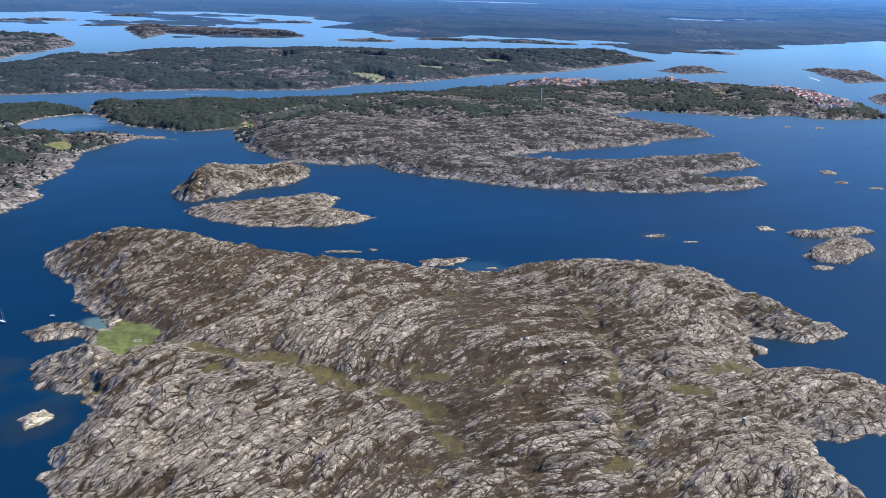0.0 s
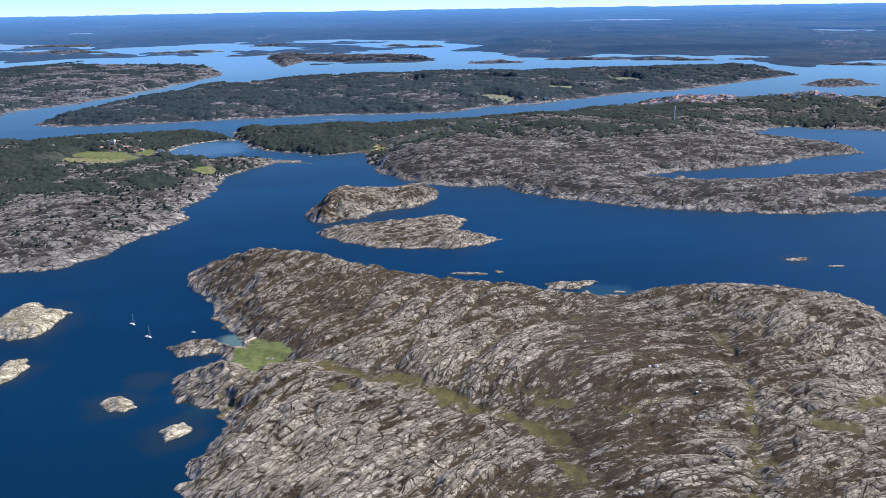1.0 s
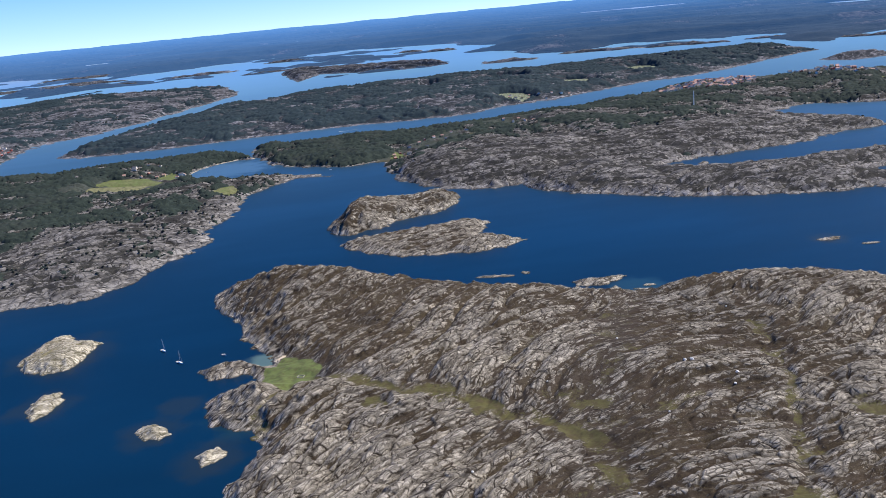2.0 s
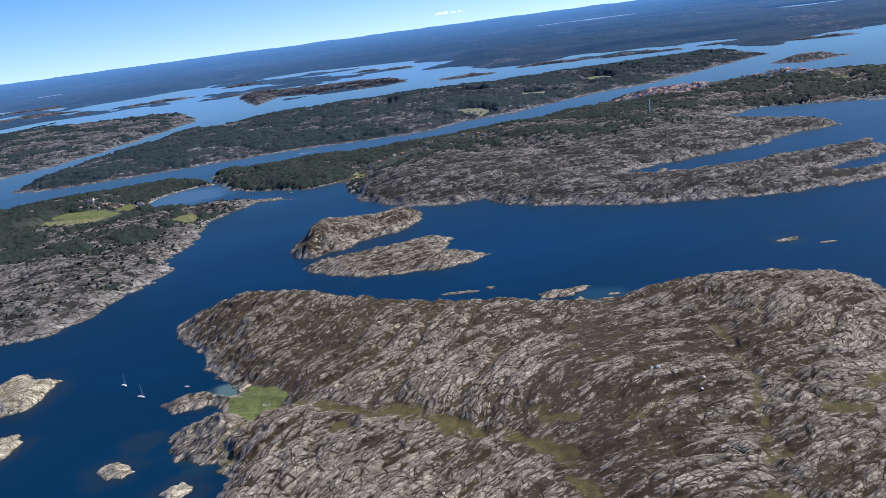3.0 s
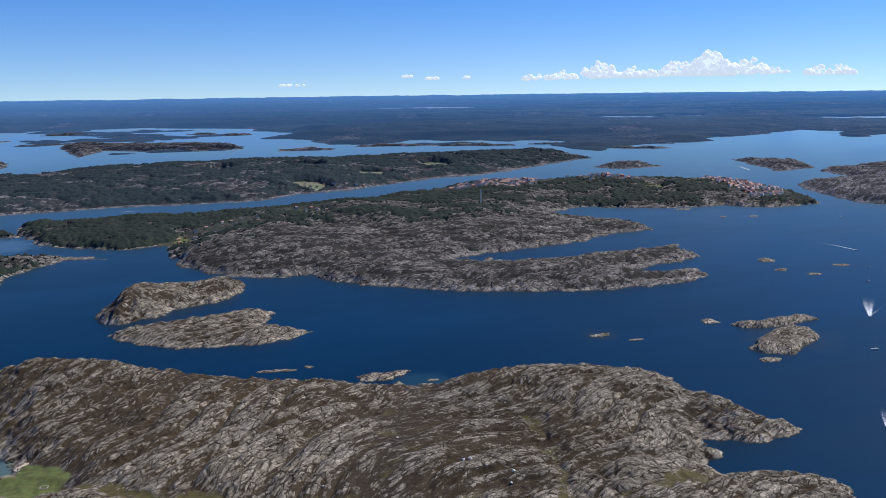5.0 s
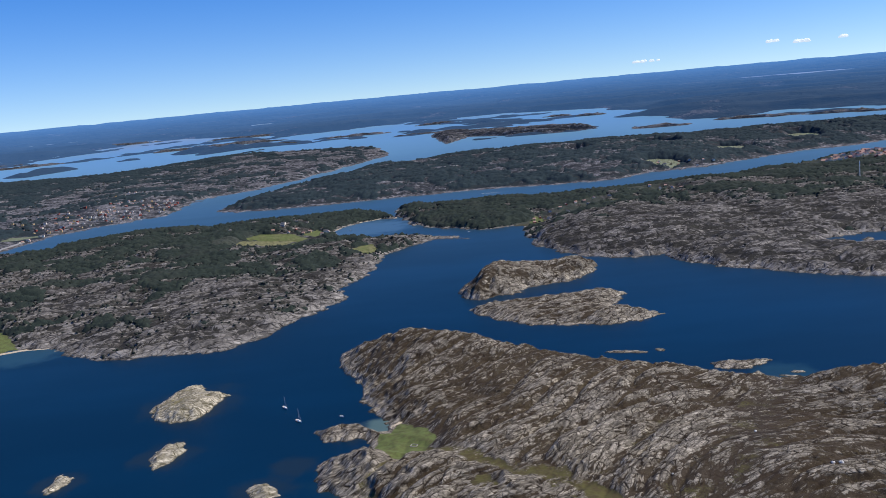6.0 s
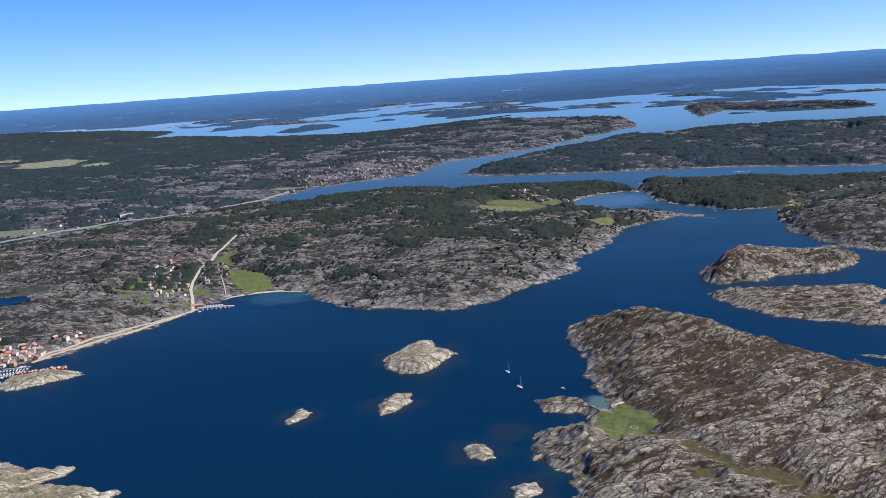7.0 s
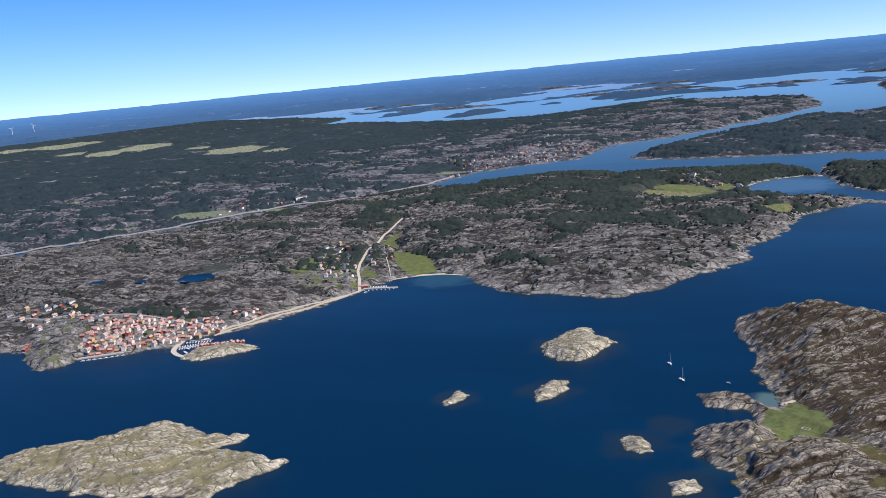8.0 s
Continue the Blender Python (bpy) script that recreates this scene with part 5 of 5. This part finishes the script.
# ---- roads, beaches, quays ----
def strip(name, land, line, wide, material, label, category, lift=0.35, least=0.5, kind="structure", deep=2.0):
    """A band laid along a line on the ground, with a kerb down on both sides."""
    p, pts = np.array(line, float), []
    for a, b in zip(p[:-1], p[1:]):
        n = max(2, int(np.hypot(*(b - a)) / 5))
        pts += [a + (b - a) * i / n for i in range(n)]
    pts = np.array(pts + [p[-1]])
    for _ in range(3):
        pts[1:-1] = (pts[:-2] + 2 * pts[1:-1] + pts[2:]) / 4
    way = np.gradient(pts, axis=0)
    way /= np.linalg.norm(way, axis=1)[:, None]
    side = np.stack([-way[:, 1], way[:, 0]], 1)
    wob = wide / 2 * (1 + 0.12 * perlin(pts[:, 0] / 9, pts[:, 1] / 9, 51))[:, None]
    lo, hi = pts - side * wob, pts + side * wob
    zs = [land.at(q[:, 0], q[:, 1])[0] for q in (lo, pts, hi)] if land else [np.full(len(pts), least)]
    z = np.maximum(np.max(zs, 0), least)
    for _ in range(4):
        z[1:-1] = np.maximum(z[1:-1], (z[:-2] + z[1:-1] + z[2:]) / 3)
    z = z + lift
    v = np.concatenate([np.c_[lo, z - deep], np.c_[lo, z], np.c_[hi, z], np.c_[hi, z - deep]])
    n = len(pts)
    i = np.arange(n - 1)
    q = np.concatenate([np.stack([k * n + i, k * n + i + 1, (k + 1) * n + i + 1, (k + 1) * n + i], 1) for k in range(3)])[:, ::-1]
    ends = np.array([[0, n, 2 * n, 3 * n], [4 * n - 1, 3 * n - 1, 2 * n - 1, n - 1]])
    return tagged(new(name, mesh_of(name, v, np.concatenate([q, ends]), material, False)), label, category, kind=kind)


strip("road", shore, ROAD_COAST, 4.5, P_GRAVEL, "pale gravel road along the shore", "road")
strip("road", shore, ROAD_HILL, 4.8, P_GRAVEL, "pale gravel road climbing from the harbour", "road")
strip("road", shore, VILLAGE_LANE, 4.5, P_ASPHALT, "grey lane behind the fishing village", "road")
strip("road", shore, [(-1205, 1003), (-1165, 975), (-1140, 958), (-1120, 943)], 1.5, P_GRAVEL, "narrow gravel track down to the beach", "road")
strip("road", north, HIGH_ROAD, 12, P_ASPHALT, "grey main road along the canal", "road", 1.2, 1.5)
strip("shoreline", shore, [(-1101, 590), (-1098, 640), (-1095, 690), (-1090, 760), (-1096, 830), (-1103, 868)], 5, P_SAND, "stony tan foreshore below the road", "beach", 0.25, 0.2)
strip("beach", None, [(-1113, 930), (-1111, 947), (-1087, 984), (-1054, 1012), (-1010, 1026)], 10, P_SAND, "curved sandy beach at the head of the bay", "beach", 0.15, 0.2)
strip("beach", None, [(-1004, 1957), (-1006, 2044), (-981, 2112), (-944, 2156), (-898, 2164)], 12, P_SAND, "pale sandy bar closing the lagoon", "beach", 0.3, 0.3)
strip("beach", near, [(-336, 800), (-330, 808), (-331, 816)], 4, P_SAND, "small strip of sand in the cove", "beach", 0.05, 0.2)
strip("quay", None, [(-1181, 419), (-1164, 447), (-1138, 484)], 7, P_STONE, "pale stone quay in front of the village", "quay", 0.6, 0.9, "")
strip("breakwater", None, [(-1117, 548), (-1100, 528), (-1082, 516), (-1060, 512), (-1036, 517)], 7, P_GRAVEL, "curved rubble breakwater of the harbour", "breakwater", 0.6, 0.9, "")
strip("pier", None, [(-1106, 872), (-1085, 890), (-1058, 908)], 6, P_STONE, "short stone pier with moored boats", "pier", 0.5, 0.9, "")
strip("jetty", None, [(-486, 1975), (-474, 1955), (-466, 1940)], 2.5, P_PLANK, "plank jetty in the wooded cove", "jetty", 0.4, 0.7, "")
for a, b in (((-1090, 530), (-1072, 562)), ((-1110, 556), (-1085, 580)), ((-1133, 913), (-1110, 937)), ((-1104, 892), (-1085, 905))):
    strip("pontoon", None, [a, ((a[0] + b[0]) / 2, (a[1] + b[1]) / 2), b], 2.4, P_PLANK, "grey floating pontoon for small boats", "pontoon", 0.3, 0.4, "", 0.9)

# the ponds on the heath
for x, y, wide in ((-1400, 716, 36), (-1560, 590, 16), (-1478, 640, 11)):
    bm = bmesh.new()
    bmesh.ops.create_circle(bm, cap_ends=True, segments=48, radius=wide)
    me = bpy.data.meshes.new("pond")
    bm.to_mesh(me)
    bm.free()
    me.materials.append(M_WATER)
    pond = tagged(new("pond", me), "small dark blue pond in the heath", "pond", kind="structure")
    pond.matrix_basis = pose(x, y, POND_LEVEL - 0.6)


# ---- boats ----
def hull_mesh(long, beam, side, sheer=0.35):
    """A lofted hull, bow along +x, open at the deck line."""
    bm, rows = bmesh.new(), []
    for i in range(9):
        t = i / 8
        x = (t - 0.5) * long
        half = beam / 2 * (0.78 + 0.22 * math.sin(math.pi * min(1, t * 1.3))) * (1 - max(0, (t - 0.45) / 0.55) ** 2.2)
        top = side * (1 + sheer * t * t)
        rows.append([bm.verts.new(p) for p in ((x, -half, top), (x, -half * 0.86, top * 0.35), (x, 0, -0.35 + 0.3 * t), (x, half * 0.86, top * 0.35), (x, half, top))])
    for a, b in zip(rows[:-1], rows[1:]):
        for k in range(4):
            bm.faces.new((a[k], b[k], b[k + 1], a[k + 1]))
    bm.faces.new(rows[0])
    bmesh.ops.recalc_face_normals(bm, faces=bm.faces)
    return bm, [[r[0].co.copy(), r[4].co.copy()] for r in rows]


def deck_mesh(edges, drop=0.04):
    bm = bmesh.new()
    rows = [[bm.verts.new(p - Vector((0, 0, drop))) for p in e] for e in edges]
    for a, b in zip(rows[:-1], rows[1:]):
        bm.faces.new((a[0], b[0], b[1], a[1]))
    return bm


def spar(radius, a, b):
    bm = bmesh.new()
    d = Vector(b) - Vector(a)
    m = Matrix.Translation((Vector(a) + Vector(b)) / 2) @ d.to_track_quat("Z", "Y").to_matrix().to_4x4()
    bmesh.ops.create_cone(bm, cap_ends=True, segments=8, radius1=radius, radius2=radius * 0.7, depth=d.length, matrix=m)
    return bm


def sailing_boat(label, sails=False):
    ob = thing("sailing_boat", label, "sailboat", "boats at anchor")
    bm, edges = hull_mesh(11.5, 3.5, 1.1)
    part("hull", bm, P_HULL, ob)
    part("deck", deck_mesh(edges), P_DECK, ob)
    bm = bmesh.new()
    box(bm, 0.3, 0, 1.1, 4.2, 2.0, 0.75, 0, 0.8)
    part("cabin", bm, P_HULL, ob)
    mast = part("mast", spar(0.16, (0.9, 0, 1.0), (0.9, 0, 15.5)), P_SPAR, ob)
    part("boom", spar(0.09, (0.9, 0, 2.6), (-3.9, 0, 2.7)), P_SPAR, mast)
    part("furled_sail", spar(0.26, (0.7, 0, 2.85), (-3.6, 0, 2.9)), P_NAVY, ob, "navy sail cover along the boom")
    part("forestay", spar(0.07, (5.4, 0, 1.5), (0.95, 0, 14.8)), P_SPAR, mast)
    if sails:
        bm = bmesh.new()
        vs = [bm.verts.new(p) for p in ((0.7, 0, 3.0), (-3.8, 0.5, 3.0), (-1.6, 0.55, 8.0), (0.7, 0, 15.0), (0.7, 0.12, 8.0), (-3.8, 0.56, 3.0), (-1.6, 0.61, 8.0), (0.7, 0.06, 15.0))]
        for q in ((0, 1, 2, 4), (4, 2, 3)):
            bm.faces.new([vs[i] for i in q])
        part("sail", bm, P_HULL, ob, "hoisted white mainsail")
    return ob


def motor_boat(label, group, long=7.5):
    ob = thing("motor_boat", label, "boat", group)
    bm, edges = hull_mesh(long, long * 0.34, 0.85)
    part("hull", bm, P_HULL, ob)
    part("deck", deck_mesh(edges, 0.12), P_DECK, ob)
    bm = bmesh.new()
    box(bm, long * 0.08, 0, 0.75, long * 0.3, long * 0.22, 1.0, 0, 0.72)
    cabin = part("cabin", bm, P_HULL, ob)
    bm = bmesh.new()
    box(bm, long * 0.19, 0, 1.1, long * 0.06, long * 0.2, 0.5, 0, 0.75)
    part("windscreen", bm, P_GLASS, cabin, "dark tinted windscreen")
    bm = bmesh.new()
    box(bm, -long * 0.53, 0, 0.1, 0.5, 0.45, 1.2, 0, 0.8)
    part("outboard_motor", bm, P_NAVY, ob)
    return ob


anchored = sailing_boat("white sailing boat at anchor with sails furled")
anchored.matrix_basis = pose(-488, 843, 0, 0, 0, -35)
copy_thing(anchored, pose(-451, 809, 0, 0, 0, -28))
copy_thing(anchored, pose(668, 1076, 0, 0, 0, 10))
under_sail = sailing_boat("white sailing boat under mainsail", True)
under_sail.matrix_basis = pose(1229, 2175, 0, 0, 0, 80)
copy_thing(under_sail, pose(882, 1456, 0, 0, 0, -100))
cruiser = motor_boat("white motor boat under way", "boats under way", 9.0)
cruiser.matrix_basis = pose(531, 824, 0.25, 0, -3, -118)
for x, y, turn in ((752, 1230, -122), (1018, 1734, -60), (947, 1564, -100), (671, 909, -40), (-772, 2571, -150), (1534, 3440, -100)):
    copy_thing(cruiser, pose(x, y, 0.2, 0, -2, turn))
skiff = motor_boat("small white motor boat lying at its mooring", "moored boats", 6.2)
skiff.matrix_basis = pose(-407, 828, 0, 0, 0, -15)
rnd = random.Random(21)
for i in range(11):
    k = i / 10
    for side in (-1, 1):
        x, y = -1090 + 18 * k + side * 4.6, 530 + 32 * k - side * 2.6
        copy_thing(skiff, pose(x, y, 0, 0, 0, -29 + (0 if side > 0 else 180) + rnd.uniform(-6, 6)))
for i in range(9):
    k = i / 8
    copy_thing(skiff, pose(-1108 + 25 * k + 3.4, 552 + 24 * k - 3.4, 0, 0, 0, -44 + rnd.uniform(-6, 6)))
for i in range(7):
    copy_thing(skiff, pose(-1104 + 22 * i / 6, 880 + 17 * i / 6 + 6, 0, 0, 0, 120 + rnd.uniform(-8, 8)))
for i in range(8):
    k = i / 7
    copy_thing(skiff, pose(-1098 + 36 * k + 4, 870 + 34 * k - 5, 0, 0, 0, -46 + rnd.uniform(-8, 8)))
    copy_thing(skiff, pose(-1130 + 20 * k + 4, 912 + 21 * k - 4, 0, 0, 0, -46 + rnd.uniform(-8, 8)))
for i in range(8):
    copy_thing(skiff, pose(-1172 + 30 * i / 7 + 6, 424 + 46 * i / 7 - 4, 0, 0, 0, 58 + rnd.uniform(-8, 8)))
for x, y in ((-1094, 572), (-1076, 536), (-1064, 526)):
    copy_thing(anchored, pose(x, y, 0, 0, 0, rnd.uniform(0, 360)))
for x, y, turn in ((-1080, 690, 30), (-1085, 860, 70), (-955, 1990, 0), (-610, 1925, 20), (-1990, 1890, 50), (-1930, 2230, 60), (-1880, 2300, 70)):
    copy_thing(skiff, pose(x, y, 0, 0, 0, turn))


def wake(line, wide0, wide1, strength=1.0):
    """A band of foam behind a boat, widening and thinning out along its line."""
    p, pts = np.array(line, float), []
    for a, b in zip(p[:-1], p[1:]):
        pts += [a + (b - a) * i / 14 for i in range(14)]
    pts = np.array(pts + [p[-1]])
    for _ in range(4):
        pts[1:-1] = (pts[:-2] + 2 * pts[1:-1] + pts[2:]) / 4
    way = np.gradient(pts, axis=0)
    way /= np.linalg.norm(way, axis=1)[:, None]
    side = np.stack([-way[:, 1], way[:, 0]], 1)
    t = np.linspace(0, 1, len(pts))
    half = (wide0 + (wide1 - wide0) * t) / 2
    cols, froth = [], []
    for c in np.linspace(-1, 1, 7):
        cols.append(np.c_[pts + side * (half * c)[:, None], np.full(len(pts), 0.22 - 0.1 * abs(c))])
        froth.append(strength * (1 - t) ** 0.8 * (1.0 - 0.35 * abs(abs(c) - 0.5)) * (1 - abs(c) ** 6))
    n = len(pts)
    i = np.arange(n - 1)
    q = np.concatenate([np.stack([k * n + i, k * n + i + 1, (k + 1) * n + i + 1, (k + 1) * n + i], 1) for k in range(6)])[:, ::-1]
    me = mesh_of("wake", far(np.concatenate(cols)), q, P_FOAM, True, froth=np.concatenate(froth))
    tagged(new("wake", me), "white foam wake spreading behind a motor boat", "wake", kind="stuff")


wake([(533, 828), (550, 858), (575, 900)], 4, 22, 0.72)
wake([(531, 824), (560, 850), (597, 888), (622, 915), (665, 946)], 2.5, 4.5, 0.85)
wake([(754, 1234), (790, 1300), (839, 1380)], 5, 36, 0.85)
wake([(754, 1234), (800, 1280), (856, 1322)], 2, 4, 0.6)
wake([(851, 1132), (800, 1080), (759, 1035), (712, 975), (692, 951), (640, 870)], 9, 14, 0.62)
wake([(1019, 1737), (1000, 1800), (960, 1870)], 3, 9, 0.9)
wake([(-770, 2572), (-725, 2598), (-690, 2618)], 3, 7, 1.0)
wake([(1534, 3445), (1550, 3600), (1565, 3778)], 8, 30, 0.8)


# ---- mast and wind turbines ----
def radio_mast(x, y, tall):
    ob = thing("radio_mast", "slim pale lattice radio mast on the heath", "mast")
    ob.matrix_basis = pose(x, y, head.height(x, y) - 0.5)
    for i in range(3):
        a = math.tau * i / 3
        part("leg", spar(0.5, (1.7 * math.cos(a), 1.7 * math.sin(a), 0), (0.5 * math.cos(a), 0.5 * math.sin(a), tall)), P_STEEL, ob)
    for k in range(11):
        z0, z1 = tall * k / 11, tall * (k + 1) / 11
        r0, r1 = 1.7 - 1.2 * z0 / tall, 1.7 - 1.2 * z1 / tall
        bm = bmesh.new()
        for i in range(3):
            a, b = math.tau * i / 3, math.tau * (i + 1) / 3
            piece = spar(0.2, (r0 * math.cos(a), r0 * math.sin(a), z0), (r1 * math.cos(b), r1 * math.sin(b), z1))
            me = bpy.data.meshes.new("brace")
            piece.to_mesh(me)
            piece.free()
            bm.from_mesh(me)
            bpy.data.meshes.remove(me)
        part("brace", bm, P_STEEL, ob)
    for z in (tall * 0.8, tall * 0.93):
        bm = bmesh.new()
        bmesh.ops.create_cone(bm, cap_ends=True, segments=10, radius1=1.3, radius2=1.3, depth=2.2, matrix=Matrix.Translation((0, 0, z)))
        part("antenna_drum", bm, P_HULL, ob)


radio_mast(283, 2365, 46)


def wind_turbine(spin):
    ob = thing("wind_turbine", "white three-bladed wind turbine on the far plain", "turbine", "wind turbines")
    part("tower", spar(3.2, (0, 0, 0), (0, 0, 95)), P_STEEL, ob)
    bm = bmesh.new()
    box(bm, -1, 0, 94, 9, 4, 4)
    part("nacelle", bm, P_STEEL, ob)
    for i in range(3):
        a = radians(spin + 120 * i)
        bm = bmesh.new()
        vs = []
        for r, w in ((1, 2.4), (12, 4.2), (46, 0.8)):
            for sx in (0.5, -0.5):
                for sw in (-1, 1):
                    vs.append(bm.verts.new((4.2 + sx, r * math.sin(a) + sw * w / 2 * math.cos(a), 96 + r * math.cos(a) - sw * w / 2 * math.sin(a))))
        for k in (0, 4):
            for q in ((0, 1, 5, 4), (3, 2, 6, 7), (2, 0, 4, 6), (1, 3, 7, 5)):
                bm.faces.new([vs[k + j] for j in q])
        part("blade", bm, P_STEEL, ob)
    return ob


for (x, y), spin in zip(((-14248, 3805), (-12363, 3503), (-13083, 4002)), (10, 50, 85)):
    ob = wind_turbine(spin)
    p = far(np.array([[x, y, 25.0], [x, y, 26.0]]))
    ob.matrix_basis = pose(*p[0], 0, 0, -20) @ Matrix.Scale(float(p[1, 2] - p[0, 2]), 4)


# ---- boulders and the old wall on the island ----
def boulder(x, y, size, seed):
    r = random.Random(seed)
    bm = bmesh.new()
    bmesh.ops.create_icosphere(bm, subdivisions=2, radius=size)
    for v in bm.verts:
        v.co *= 0.8 + 0.35 * noise.noise(v.co * (1.4 / size) + Vector((seed, 0, 0)))
        v.co.z = max(v.co.z * 0.75, -size * 0.4)
    me = bpy.data.meshes.new("boulder")
    bm.to_mesh(me)
    bm.free()
    me.materials.append(P_BOULDER)
    ob = tagged(new("boulder", me), "pale loose boulder lying on the heath", "boulder", "boulders on the island")
    ob.matrix_basis = pose(x, y, near.height(x, y) + size * 0.2, 0, 0, r.uniform(0, 360))


for k, (x, y, size) in enumerate(((81, 724, 1.9), (87, 722, 2.4), (123, 708, 2.2), (119, 693, 1.6), (24, 789, 1.5), (-40, 700, 1.2), (60, 640, 1.3),
                                  (200, 640, 1.4), (-150, 640, 1.3), (-90, 560, 1.4), (250, 600, 1.5), (30, 540, 1.2), (-200, 900, 1.3), (140, 880, 1.4))):
    boulder(x, y, size, k)
wall = thing("stone_enclosure", "low dry-stone walls of an old enclosure in the meadow", "wall")
wall.matrix_basis = pose(-292, 757, near.height(-292, 757))
for x, y, sx, sy in ((0, -2.5, 7, 0.6), (0, 2.5, 7, 0.6), (-3.2, 0, 0.6, 4.4), (3.2, 0, 0.6, 4.4)):
    bm = bmesh.new()
    box(bm, x, y, -0.8, sx, sy, 1.4, 0, 0.9)
    part("dry_stone_wall", bm, P_STONE, wall)


# ---- clouds low over the horizon ----
def cloud(az, el, wide, high, puffs, seed):
    """A bank of cumulus; its place and size in degrees as seen from the middle of the flight."""
    r, reach = random.Random(seed), 4940.0
    deg = reach * math.pi / 180
    bm = bmesh.new()
    for i in range(3 * puffs):
        across = r.uniform(-0.5, 0.5)
        lift = r.random() ** 1.6 * (1 - 1.4 * abs(across)) * high
        size = deg * r.uniform(0.3, 0.5) * (0.4 * high + 0.22) * (1.1 - 0.45 * lift / high)
        made = bmesh.ops.create_icosphere(bm, subdivisions=2, radius=size)["verts"]
        off = Vector((deg * wide * across, r.uniform(-30, 30), deg * lift + size * 0.3))
        for v in made:
            n = v.co.normalized()
            v.co += n * size * (0.55 * noise.noise(n * 1.9 + Vector((seed * 3.1 + i, 0, 0))) + 0.3 * noise.noise(n * 4.5 + Vector((i, seed, 0))))
            v.co.z = max(v.co.z, -size * 0.35)
            v.co += off
    me = bpy.data.meshes.new("cloud")
    bm.to_mesh(me)
    bm.free()
    me.polygons.foreach_set("use_smooth", np.full(len(me.polygons), True))
    me.materials.append(P_CLOUD)
    ob = tagged(new("cloud", me), "white cumulus cloud low over the horizon", "cloud", "clouds over the horizon", "stuff")
    a = radians(az)
    ob.matrix_basis = pose(EYE[0] + reach * math.sin(a), EYE[1] + reach * math.cos(a), EYE[2] + reach * math.tan(radians(el)), 0, 0, -az)


for k, row in enumerate(((10.4, 0.42, 2.0, 0.35, 10), (12.0, 0.45, 1.8, 0.5, 10), (14.4, 0.5, 2.0, 1.0, 16), (16.8, 0.5, 2.4, 0.7, 14), (19.4, 0.55, 2.2, 1.0, 16),
                         (21.4, 0.55, 2.4, 1.55, 22), (23.6, 0.6, 2.2, 1.0, 16), (25.2, 0.6, 1.6, 0.4, 8), (28.5, 0.5, 3.0, 0.6, 14), (3.3, 0.55, 0.7, 0.14, 5),
                         (1.6, 0.7, 0.6, 0.12, 4), (-6.0, 0.22, 1.6, 0.1, 8), (5.6, 0.6, 0.4, 0.12, 4))):
    cloud(*row, k + 1)
